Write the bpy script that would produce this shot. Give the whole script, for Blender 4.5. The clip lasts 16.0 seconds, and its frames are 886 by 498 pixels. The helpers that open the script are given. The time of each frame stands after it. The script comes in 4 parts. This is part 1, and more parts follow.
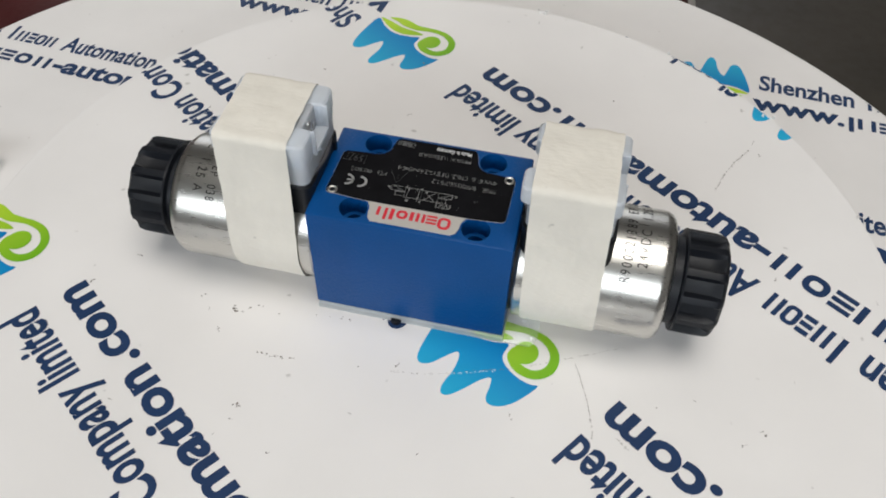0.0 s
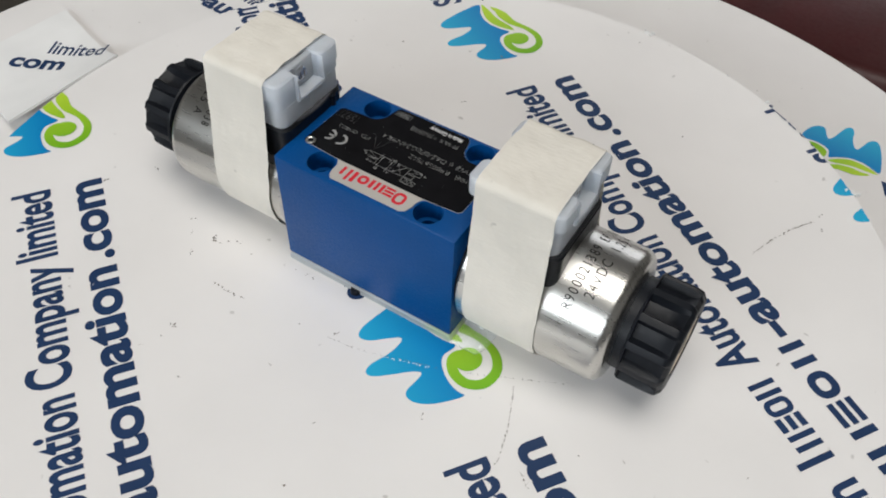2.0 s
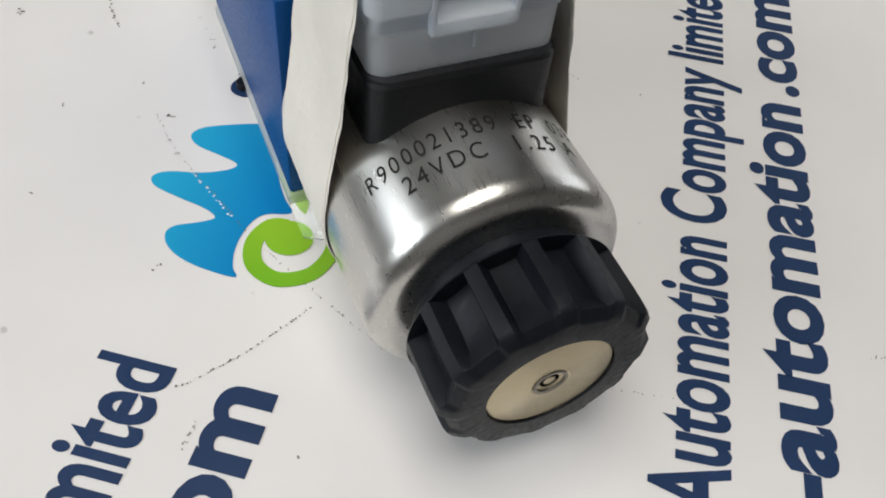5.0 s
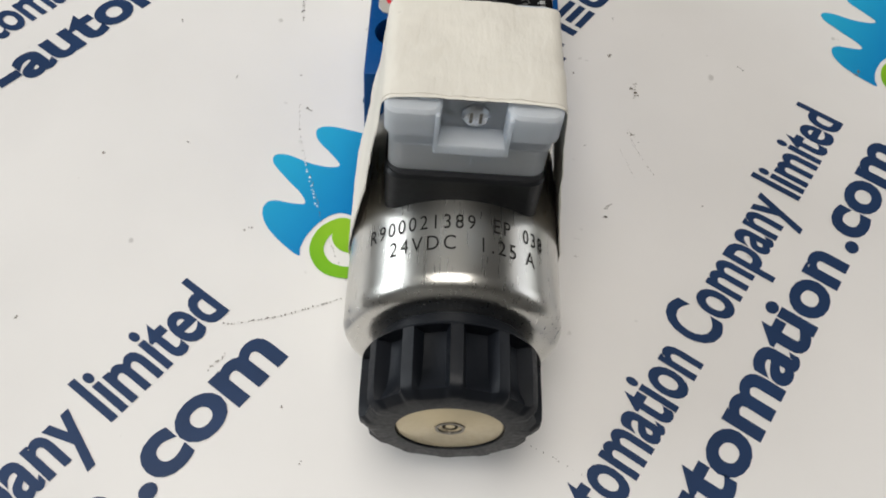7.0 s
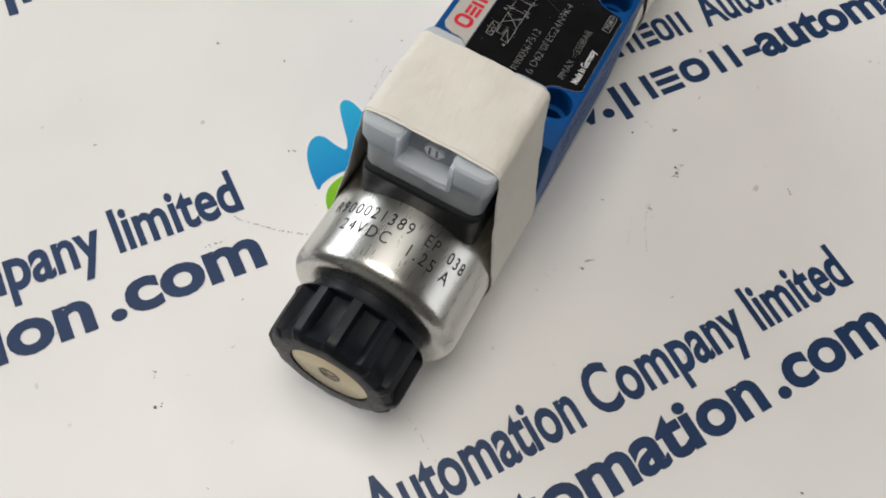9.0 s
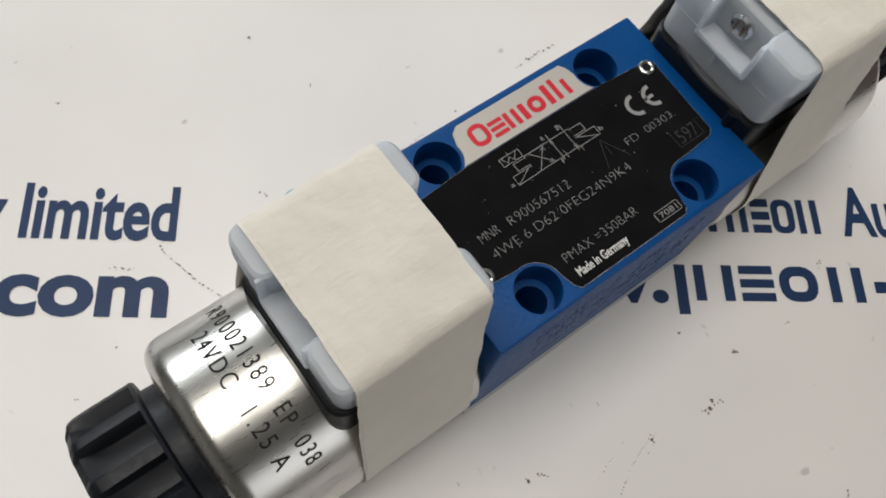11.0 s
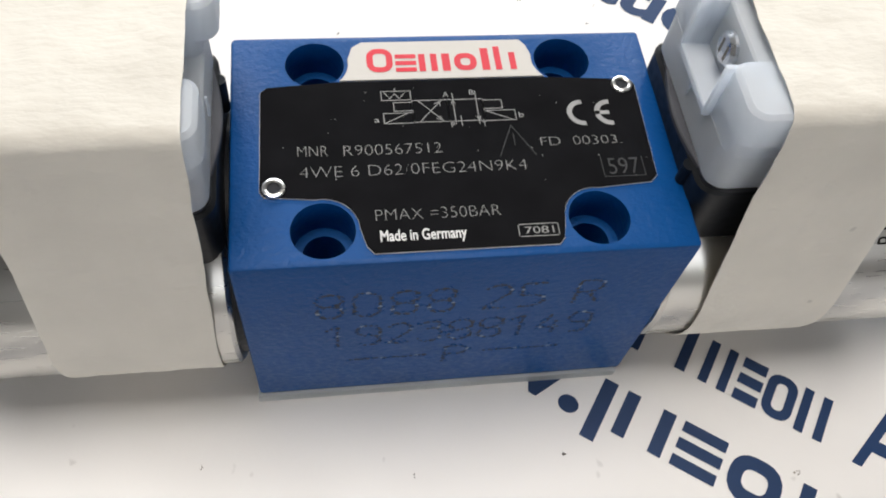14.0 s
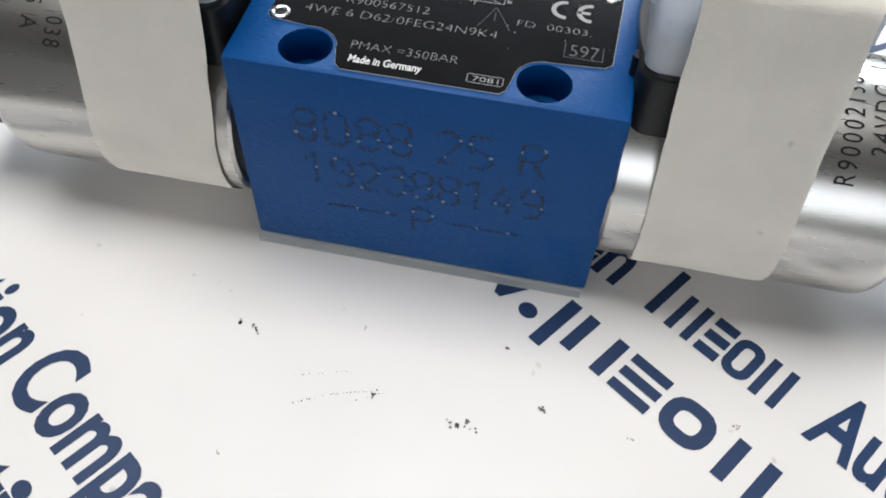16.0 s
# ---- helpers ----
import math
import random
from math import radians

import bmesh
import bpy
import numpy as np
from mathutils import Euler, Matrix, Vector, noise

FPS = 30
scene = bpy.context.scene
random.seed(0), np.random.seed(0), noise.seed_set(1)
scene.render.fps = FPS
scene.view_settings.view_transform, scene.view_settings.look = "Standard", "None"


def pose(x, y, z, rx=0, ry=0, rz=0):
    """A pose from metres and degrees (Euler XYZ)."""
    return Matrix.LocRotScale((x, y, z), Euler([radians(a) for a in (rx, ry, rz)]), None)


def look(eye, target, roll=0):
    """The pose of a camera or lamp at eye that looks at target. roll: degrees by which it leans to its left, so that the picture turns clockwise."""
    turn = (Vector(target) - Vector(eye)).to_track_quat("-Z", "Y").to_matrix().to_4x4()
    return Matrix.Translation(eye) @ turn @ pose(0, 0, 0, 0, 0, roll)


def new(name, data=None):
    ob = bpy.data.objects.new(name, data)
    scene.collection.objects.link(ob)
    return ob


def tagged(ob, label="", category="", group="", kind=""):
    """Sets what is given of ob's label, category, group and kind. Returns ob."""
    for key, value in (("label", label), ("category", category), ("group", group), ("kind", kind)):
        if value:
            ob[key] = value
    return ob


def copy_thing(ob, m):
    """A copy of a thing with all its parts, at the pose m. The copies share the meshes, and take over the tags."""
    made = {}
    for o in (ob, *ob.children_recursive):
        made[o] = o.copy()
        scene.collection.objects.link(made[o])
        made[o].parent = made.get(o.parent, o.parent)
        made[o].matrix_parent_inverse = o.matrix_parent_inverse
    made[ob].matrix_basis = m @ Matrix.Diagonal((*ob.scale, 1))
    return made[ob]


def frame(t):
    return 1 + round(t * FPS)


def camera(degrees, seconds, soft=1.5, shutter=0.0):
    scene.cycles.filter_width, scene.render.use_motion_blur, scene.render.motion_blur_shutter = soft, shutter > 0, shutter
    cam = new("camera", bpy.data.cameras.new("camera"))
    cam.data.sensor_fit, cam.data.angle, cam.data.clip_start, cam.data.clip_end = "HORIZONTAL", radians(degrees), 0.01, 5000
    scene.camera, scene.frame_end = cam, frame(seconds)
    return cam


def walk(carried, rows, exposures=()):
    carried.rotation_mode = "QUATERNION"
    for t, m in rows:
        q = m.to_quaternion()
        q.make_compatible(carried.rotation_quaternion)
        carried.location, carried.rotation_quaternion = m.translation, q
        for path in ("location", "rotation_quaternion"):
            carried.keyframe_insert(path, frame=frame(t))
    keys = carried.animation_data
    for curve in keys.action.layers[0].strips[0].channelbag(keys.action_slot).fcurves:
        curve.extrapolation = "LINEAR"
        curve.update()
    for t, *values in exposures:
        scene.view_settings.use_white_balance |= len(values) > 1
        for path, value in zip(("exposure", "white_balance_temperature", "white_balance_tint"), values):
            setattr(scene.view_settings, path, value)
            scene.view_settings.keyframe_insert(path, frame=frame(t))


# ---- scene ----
cam = camera(55.49, 16.0, soft=1.9)
PATH = [
    (0, (-0.04519, 0.19144, 0.24988), (-0.00067, -0.02987, -0.01759), 1.77),
    (0.5, (-0.06264, 0.18607, 0.24976), (0.00044, -0.03034, -0.01799), 1.79),
    (1, (-0.08083, 0.17946, 0.25067), (0.00053, -0.03053, -0.01725), 1.85),
    (1.5, (-0.09807, 0.17329, 0.25031), (0.00037, -0.02957, -0.01738), 2.11),
    (2, (-0.11438, 0.16313, 0.23423), (0.00377, -0.03400, -0.02973), 1.89),
    (2.5, (-0.12366, 0.14237, 0.20581), (0.01590, -0.04964, -0.05139), 1.75),
    (3, (-0.13379, 0.11533, 0.17645), (0.02195, -0.06152, -0.08233), 2.22),
    (3.5, (-0.13931, 0.09448, 0.14973), (0.02683, -0.06316, -0.11493), 4.25),
    (4, (-0.13967, 0.07397, 0.13633), (0.03481, -0.06576, -0.13299), 6.28),
    (4.2, (-0.14070, 0.06675, 0.13306), (0.03674, -0.06546, -0.13811), 6.67),
    (6.3, (-0.16507, 0.02732, 0.14649), (0.04406, -0.01871, -0.13036), 6.97),
    (6.5, (-0.16493, 0.02375, 0.15277), (0.04052, -0.01239, -0.12827), 6.68),
    (7, (-0.16176, 0.01032, 0.17919), (0.03029, -0.00474, -0.11302), 7.17),
    (7.5, (-0.15964, 0.00381, 0.19727), (0.02302, 0.00416, -0.10128), 9.78),
    (8, (-0.15838, -0.00880, 0.20579), (0.01396, 0.00731, -0.09841), 11.34),
    (8.2, (-0.15695, -0.01438, 0.20884), (0.01063, 0.00738, -0.09766), 11.73),
    (10.3, (-0.11933, -0.04970, 0.22392), (0.00582, 0.02250, -0.09486), 16.70),
    (10.5, (-0.10845, -0.04654, 0.21489), (0.01267, 0.03033, -0.10436), 16.46),
    (11, (-0.07779, -0.03730, 0.19054), (0.03119, 0.04920, -0.13061), 16.20),
    (11.5, (-0.05328, -0.03749, 0.17239), (0.04334, 0.05518, -0.15099), 16.40),
    (12, (-0.04071, -0.04145, 0.16231), (0.04593, 0.05724, -0.16212), 16.55),
    (12.5, (-0.03028, -0.04716, 0.16005), (0.04471, 0.05906, -0.16490), 15.36),
    (13, (-0.02425, -0.05237, 0.16140), (0.04227, 0.06170, -0.16274), 15.04),
    (13.5, (-0.01981, -0.05762, 0.16270), (0.03589, 0.07369, -0.15692), 12.69),
    (14, (-0.01973, -0.07851, 0.15187), (0.02767, 0.09474, -0.14853), 10.15),
    (14.5, (-0.01128, -0.09844, 0.13876), (0.02013, 0.11240, -0.13884), 7.76),
    (15, (-0.00522, -0.10958, 0.12538), (0.00459, 0.11832, -0.14007), 5.60),
    (15.5, (0.01043, -0.11653, 0.12525), (-0.00346, 0.10904, -0.14201), 4.07),
    (16, (0.02266, -0.12171, 0.14232), (-0.01273, 0.08688, -0.13650), 2.46),
]
walk(cam, [(t, look(eye, target, roll)) for t, eye, target, roll in PATH], [(0, -0.58, 6480, 10), (4, -0.58, 6400, 10), (7, -0.5, 6560, 9.5), (11, -0.64, 6620, 10), (13, -0.22, 6640, 11.5), (14, 0.0, 6500, 11), (14.5, 0.16, 6450, 11), (15.5, 0.1, 6250, 10), (16, 0.1, 6200, 10)])

# light: cool daylight from one wide window, an added warm ceiling lamp, and the sky behind the window
world = bpy.data.worlds.new("sky")
scene.world = world
world.use_nodes = True
sky = world.node_tree.nodes.new("ShaderNodeTexSky")
sky.sky_type, sky.sun_disc, sky.sun_elevation, sky.sun_rotation = "NISHITA", False, radians(40), radians(200)
world.node_tree.links.new(sky.outputs["Color"], world.node_tree.nodes["Background"].inputs["Color"])
world.node_tree.nodes["Background"].inputs["Strength"].default_value = 0.1


def area_lamp(name, m, w, h, power, colour):
    lamp = bpy.data.lights.new(name, "AREA")
    lamp.shape, lamp.size, lamp.size_y, lamp.energy, lamp.color = "RECTANGLE", w, h, power, colour
    ob = new(name, lamp)
    ob.matrix_world = m
    return ob


area_lamp("window_light", look((0.35, 4.14, 1.78), (0, 0, 0.05)), 4.6, 1.75, 200, (0.91, 0.955, 0.98))
# Added fill for the south-facing sides; no window is seen there.
area_lamp("far_fill_light", look((1.0, -4.14, 1.3), (0, 0, 0.05)), 3.6, 2.0, 36, (1.0, 0.965, 0.92))
# Added overhead fill to lift the level surfaces; its source is unseen.
area_lamp("overhead_fill_light", look((-0.3, 0.35, 2.86), (-0.3, 0.35, 0)), 1.9, 1.6, 82, (1.0, 0.965, 0.91))
scene.view_settings.exposure = 0.0

# materials, one table of surfaces
MM = 0.001
AXIS = 25.6


def material(name, colour, rough=0.5, metal=0.0, bump=0.0, bump_scale=400.0, mottle=0.06, mottle_scale=25.0, stretch=(1, 1, 1),
             rough_spread=0.08, specks=0.0, coat=0.0, transmission=0.0, spread=0.0, spec=0.5):
    m = bpy.data.materials.new(name)
    m.use_nodes = True
    nt = m.node_tree
    b = nt.nodes["Principled BSDF"]
    link = nt.links.new
    tc = nt.nodes.new("ShaderNodeTexCoord")
    mp = nt.nodes.new("ShaderNodeMapping")
    mp.inputs["Scale"].default_value = stretch
    link(tc.outputs["Object"], mp.inputs["Vector"])
    big = nt.nodes.new("ShaderNodeTexNoise")
    big.inputs["Scale"].default_value, big.inputs["Detail"].default_value = mottle_scale, 5.0
    link(tc.outputs["Object"], big.inputs["Vector"])
    fine = nt.nodes.new("ShaderNodeTexNoise")
    fine.inputs["Scale"].default_value, fine.inputs["Detail"].default_value = bump_scale, 4.0
    link(mp.outputs["Vector"], fine.inputs["Vector"])
    ramp = nt.nodes.new("ShaderNodeMapRange")
    ramp.inputs["From Min"].default_value, ramp.inputs["From Max"].default_value = 0.3, 0.7
    ramp.inputs["To Min"].default_value, ramp.inputs["To Max"].default_value = 1 - mottle, 1 + mottle
    link(big.outputs["Fac"], ramp.inputs["Value"])
    mul = nt.nodes.new("ShaderNodeVectorMath")
    mul.operation = "SCALE"
    mul.inputs[0].default_value = colour
    link(ramp.outputs["Result"], mul.inputs["Scale"])
    out = mul.outputs["Vector"]
    if specks:
        sp = nt.nodes.new("ShaderNodeTexNoise")
        sp.inputs["Scale"].default_value, sp.inputs["Detail"].default_value = 160.0, 2.0
        link(tc.outputs["Object"], sp.inputs["Vector"])
        th = nt.nodes.new("ShaderNodeMapRange")
        th.inputs["From Min"].default_value, th.inputs["From Max"].default_value = 0.73, 0.78
        th.inputs["To Max"].default_value = specks
        link(sp.outputs["Fac"], th.inputs["Value"])
        mix = nt.nodes.new("ShaderNodeMix")
        mix.data_type = "RGBA"
        mix.inputs[7].default_value = (0.22, 0.2, 0.18, 1)
        link(th.outputs["Result"], mix.inputs[0])
        link(out, mix.inputs[6])
        out = mix.outputs[2]
    link(out, b.inputs["Base Color"])
    rr = nt.nodes.new("ShaderNodeMapRange")
    rr.inputs["From Min"].default_value, rr.inputs["From Max"].default_value = 0.3, 0.7
    rr.inputs["To Min"].default_value, rr.inputs["To Max"].default_value = max(0.02, rough - rough_spread), min(1, rough + rough_spread)
    link(fine.outputs["Fac"], rr.inputs["Value"])
    link(rr.outputs["Result"], b.inputs["Roughness"])
    b.inputs["Metallic"].default_value = metal
    b.inputs["Coat Weight"].default_value = coat
    b.inputs["Specular IOR Level"].default_value = spec
    b.inputs["Transmission Weight"].default_value = transmission
    b.inputs["Subsurface Weight"].default_value = spread
    b.inputs["Subsurface Scale"].default_value = 0.005
    b.inputs["Subsurface Radius"].default_value = (1, 1, 1)
    if bump:
        bp = nt.nodes.new("ShaderNodeBump")
        bp.inputs["Strength"].default_value, bp.inputs["Distance"].default_value = bump, 0.0004
        link(fine.outputs["Fac"], bp.inputs["Height"])
        link(bp.outputs["Normal"], b.inputs["Normal"])
    return m


def graded(name, low, high, axis, a, b_, rough=0.4):
    """A printed colour that runs from low to high across the print, as its ink does."""
    m = bpy.data.materials.new(name)
    m.use_nodes = True
    nt = m.node_tree
    b = nt.nodes["Principled BSDF"]
    tc = nt.nodes.new("ShaderNodeTexCoord")
    sx = nt.nodes.new("ShaderNodeSeparateXYZ")
    nt.links.new(tc.outputs["UV"], sx.inputs["Vector"])
    mr = nt.nodes.new("ShaderNodeMapRange")
    mr.inputs["From Min"].default_value, mr.inputs["From Max"].default_value = a, b_
    nt.links.new(sx.outputs[axis], mr.inputs["Value"])
    mix = nt.nodes.new("ShaderNodeMix")
    mix.data_type = "RGBA"
    mix.inputs[6].default_value, mix.inputs[7].default_value = (*low, 1), (*high, 1)
    nt.links.new(mr.outputs["Result"], mix.inputs[0])
    nt.links.new(mix.outputs[2], b.inputs["Base Color"])
    b.inputs["Roughness"].default_value = rough
    b.inputs["Specular IOR Level"].default_value = 0.25
    return m


PAPER = material("laminated_paper", (0.80, 0.78, 0.765), 0.42, bump=0.05, bump_scale=60, mottle=0.035, mottle_scale=16, specks=0.4)
PAPER_EDGE = material("paper_edge", (0.82, 0.82, 0.81), 0.6)
INK = material("navy_ink", (0.016, 0.040, 0.108), 0.42, spec=0.25, mottle=0.12, mottle_scale=60)
BLUE_INK = graded("sky_blue_ink", (0.0, 0.19, 0.49), (0.02, 0.39, 0.64), "Y", -6, 20)
GREEN_INK = graded("leaf_green_ink", (0.16, 0.42, 0.015), (0.46, 0.66, 0.04), "X", -22, 18)
PAINT = material("blue_cast_paint", (0.0, 0.06, 0.225), 0.44, spec=0.2, bump=0.4, bump_scale=1100, mottle=0.05, mottle_scale=60)
BLACK = material("black_plastic", (0.006, 0.0075, 0.011), 0.45, spec=0.26, bump=0.12, bump_scale=900, mottle=0.25, mottle_scale=90)
SOCKET = material("black_socket_plastic", (0.007, 0.008, 0.010), 0.42, spec=0.35, bump=0.08, bump_scale=700, mottle=0.2, mottle_scale=80)
GASKET = material("dark_grey_rubber", (0.022, 0.023, 0.027), 0.55, spec=0.35, bump=0.1, bump_scale=500, mottle=0.25, mottle_scale=80)
GASKET_GREY = material("mid_grey_rubber", (0.09, 0.09, 0.10), 0.6, spec=0.35, mottle=0.2, mottle_scale=80)
STEEL = material("nickel_plated_steel", (0.60, 0.59, 0.56), 0.28, 1.0, bump_scale=1400, mottle=0.025, mottle_scale=60, stretch=(0.1, 1.0, 1.0), rough_spread=0.01)
BRASS = material("pale_yellow_plated_metal", (0.56, 0.48, 0.32), 0.36, 0.8, bump=0.1, bump_scale=800, mottle=0.06, mottle_scale=120)
CREPE = material("cream_crepe_tape", (0.80, 0.76, 0.68), 0.85, bump=0.5, bump_scale=900, mottle=0.045, mottle_scale=70, stretch=(0.42, 1.0, 1.0), spread=0.12, specks=0.4)
CAPPLASTIC = material("milky_white_plastic", (0.88, 0.915, 0.965), 0.42, spec=0.3, mottle=0.04, mottle_scale=120, transmission=0.06, spread=0.5)
milky = CAPPLASTIC.node_tree
through_light = milky.nodes.new("ShaderNodeBsdfTranslucent")
through_light.inputs["Color"].default_value = (0.90, 0.95, 1.0, 1)
blend = milky.nodes.new("ShaderNodeMixShader")
blend.inputs["Fac"].default_value = 0.48
milky.links.new(milky.nodes["Principled BSDF"].outputs["BSDF"], blend.inputs[1])
milky.links.new(through_light.outputs["BSDF"], blend.inputs[2])
milky.links.new(blend.outputs["Shader"], milky.nodes["Material Output"].inputs["Surface"])
CLEAR = material("clear_film_plastic", (0.74, 0.77, 0.78), 0.42, mottle=0.05, mottle_scale=80, transmission=0.65, spec=0.3)
CLEAR_FILM = material("clear_thin_film", (0.93, 0.95, 0.95), 0.2, mottle=0.02, mottle_scale=80, transmission=0.93, spec=0.3)
PLATE_BLACK = material("anodised_black", (0.008, 0.008, 0.009), 0.14, spec=0.09, bump_scale=1200, mottle=0.2, mottle_scale=120, rough_spread=0.04)
PLATE_BARE = material("bare_aluminium", (0.52, 0.49, 0.45), 0.5, 0.25, bump=0.05, bump_scale=900, mottle=0.03)
PRINT_RED = material("red_print", (0.60, 0.012, 0.03), 0.45, mottle=0.08, mottle_scale=300)
ENGRAVED = material("engraved_grey", (0.27, 0.265, 0.26), 0.6, 0.0, mottle=0.12, mottle_scale=500)
WHITE_PRINT = material("white_plate_print", (0.62, 0.61, 0.60), 0.55, mottle=0.1, mottle_scale=500)
FAINT = material("faint_engraving", (0.019, 0.0185, 0.019), 0.45, mottle=0.5, mottle_scale=500)
ETCHED = material("dark_etching", (0.022, 0.021, 0.02), 0.7, 0.0, mottle=0.3, mottle_scale=400, spec=0.15)
PEENED = material("peened_marks", (0.004, 0.010, 0.026), 0.6, 0.0, mottle=0.9, mottle_scale=1500)
# Glints painted as colour: about one dot in seven pale, the rest dark.
speck = PEENED.node_tree
chance = speck.nodes.new("ShaderNodeNewGeometry")
pick = speck.nodes.new("ShaderNodeValToRGB")
pick.color_ramp.interpolation = "CONSTANT"
pick.color_ramp.elements[0].color = (0.001, 0.011, 0.04, 1)
pick.color_ramp.elements[1].position, pick.color_ramp.elements[1].color = 0.86, (0.16, 0.22, 0.32, 1)
speck.links.new(chance.outputs["Random Per Island"], pick.inputs["Fac"])
speck.links.new(pick.outputs["Color"], speck.nodes["Principled BSDF"].inputs["Base Color"])
GRIME = material("brown_grime", (0.19, 0.165, 0.143), 0.8, mottle=0.5, mottle_scale=300)
DULL = material("dull_grey_metal", (0.24, 0.22, 0.19), 0.45, 0.8, mottle=0.2, mottle_scale=400)
SCREW = material("zinc_screw", (0.75, 0.77, 0.8), 0.28, 1.0)
WALL = material("painted_wall", (0.36, 0.345, 0.325), 0.8, bump=0.1, bump_scale=60, mottle=0.05, mottle_scale=2)
CEIL = material("grey_ceiling", (0.20, 0.195, 0.185), 0.85, mottle=0.05, mottle_scale=2)
FLOOR = material("dark_floor", (0.052, 0.045, 0.036), 0.45, bump=0.1, bump_scale=40, mottle=0.25, mottle_scale=4)
LEATHER = material("maroon_leatherette", (0.06, 0.008, 0.008), 0.45, bump=0.2, bump_scale=150, mottle=0.2, mottle_scale=12)
TUBE = material("pale_tube", (0.5, 0.48, 0.46), 0.35, 0.4)
FRAME_WHITE = material("white_window_frame", (0.75, 0.75, 0.74), 0.45)
STAND = material("white_stand_plastic", (0.7, 0.7, 0.7), 0.4)


# builders; lengths are millimetres until part() turns them into metres
def thing(name, label, category, group="", kind="", at=(0, 0, 0)):
    ob = new(name)
    ob.location = [v * MM for v in at]
    return tagged(ob, label, category, group, kind)


def part(name, bm, mat, parent=None, label="", smooth=False, kind=""):
    me = bpy.data.meshes.new(name)
    bm.transform(Matrix.Scale(MM, 4))
    if parent is not None:
        root = parent
        base = Vector((0, 0, 0))
        while root is not None:
            base = base + root.location
            root = root.parent
        bm.transform(Matrix.Translation(-base))
    bm.to_mesh(me)
    bm.free()
    me.materials.append(mat)
    if smooth:
        for p in me.polygons:
            p.use_smooth = True
        me.set_sharp_from_angle(angle=radians(38))
    ob = new(name, me)
    ob.parent = parent
    return tagged(ob, label, "", "", kind)


def rbox(x0, x1, y0, y1, z0, z1, r=0.0, seg=2, bm=None):
    b = bmesh.new()
    bmesh.ops.create_cube(b, size=1)
    for v in b.verts:
        v.co = Vector(((x0 + x1) / 2 + v.co.x * (x1 - x0), (y0 + y1) / 2 + v.co.y * (y1 - y0), (z0 + z1) / 2 + v.co.z * (z1 - z0)))
    if r:
        bmesh.ops.bevel(b, geom=b.edges[:], offset=r, segments=seg, profile=0.5, affect="EDGES")
    if bm is None:
        return b
    return joined(bm, b)


def joined(bm, other):
    me = bpy.data.meshes.new("joint")
    other.to_mesh(me)
    other.free()
    bm.from_mesh(me)
    bpy.data.meshes.remove(me)
    return bm


def lathe(profile, n=64, closed=True):
    """Turns (x, r) pairs round the valve's long axis."""
    bm = bmesh.new()
    rings = []
    for x, r in profile:
        rings.append([bm.verts.new((x, r * math.cos(2 * math.pi * k / n), AXIS + r * math.sin(2 * math.pi * k / n))) for k in range(n)])
    for a, b in zip(rings, rings[1:]):
        for k in range(n):
            bm.faces.new((a[k], a[(k + 1) % n], b[(k + 1) % n], b[k]))
    if closed:
        bm.faces.new(rings[0])
        bm.faces.new(rings[-1])
    bmesh.ops.recalc_face_normals(bm, faces=bm.faces[:])
    return bm


def cylinder(x, y, z0, z1, r, n=32, r2=None, bevel=0.0):
    bm = bmesh.new()
    bmesh.ops.create_cone(bm, cap_ends=True, segments=n, radius1=r, radius2=r if r2 is None else r2, depth=z1 - z0)
    if bevel:
        es = [e for e in bm.edges if abs(e.verts[0].co.z - e.verts[1].co.z) < 1e-6]
        bmesh.ops.bevel(bm, geom=es, offset=bevel, segments=2, profile=0.5, affect="EDGES")
    bmesh.ops.translate(bm, verts=bm.verts[:], vec=(x, y, (z0 + z1) / 2))
    return bm


def moved(bm, x, y, z=0.0):
    bmesh.ops.translate(bm, verts=bm.verts[:], vec=(x, y, z))
    return bm


def slab(points, z0, z1, bevel=0.0):
    """An upright prism on a flat outline."""
    bm = bmesh.new()
    f = bm.faces.new([bm.verts.new((x, y, z0)) for x, y in points])
    got = bmesh.ops.extrude_face_region(bm, geom=[f])
    top = [v for v in got["geom"] if isinstance(v, bmesh.types.BMVert)]
    bmesh.ops.translate(bm, verts=top, vec=(0, 0, z1 - z0))
    bmesh.ops.recalc_face_normals(bm, faces=bm.faces[:])
    if bevel:
        es = [e for e in bm.edges if all(v.co.z > z1 - 1e-5 for v in e.verts)]
        bmesh.ops.bevel(bm, geom=es, offset=bevel, segments=1, profile=0.5, affect="EDGES")
    return bm


def rounded(x0, x1, y0, y1, r, n=5):
    """Outline of a rectangle with round corners."""
    out = []
    for cx, cy, a in ((x1 - r, y1 - r, 0), (x0 + r, y1 - r, 90), (x0 + r, y0 + r, 180), (x1 - r, y0 + r, 270)):
        out += [(cx + r * math.cos(radians(a + 90 * k / n)), cy + r * math.sin(radians(a + 90 * k / n))) for k in range(n + 1)]
    return out


def flat(points, z=0.0):
    bm = bmesh.new()
    bm.faces.new([bm.verts.new((x, y, z)) for x, y in points]).normal_update()
    bmesh.ops.triangulate(bm, faces=bm.faces[:])
    for f in bm.faces:
        f.normal_update()
        if f.normal.z < 0:
            f.normal_flip()
    return bm


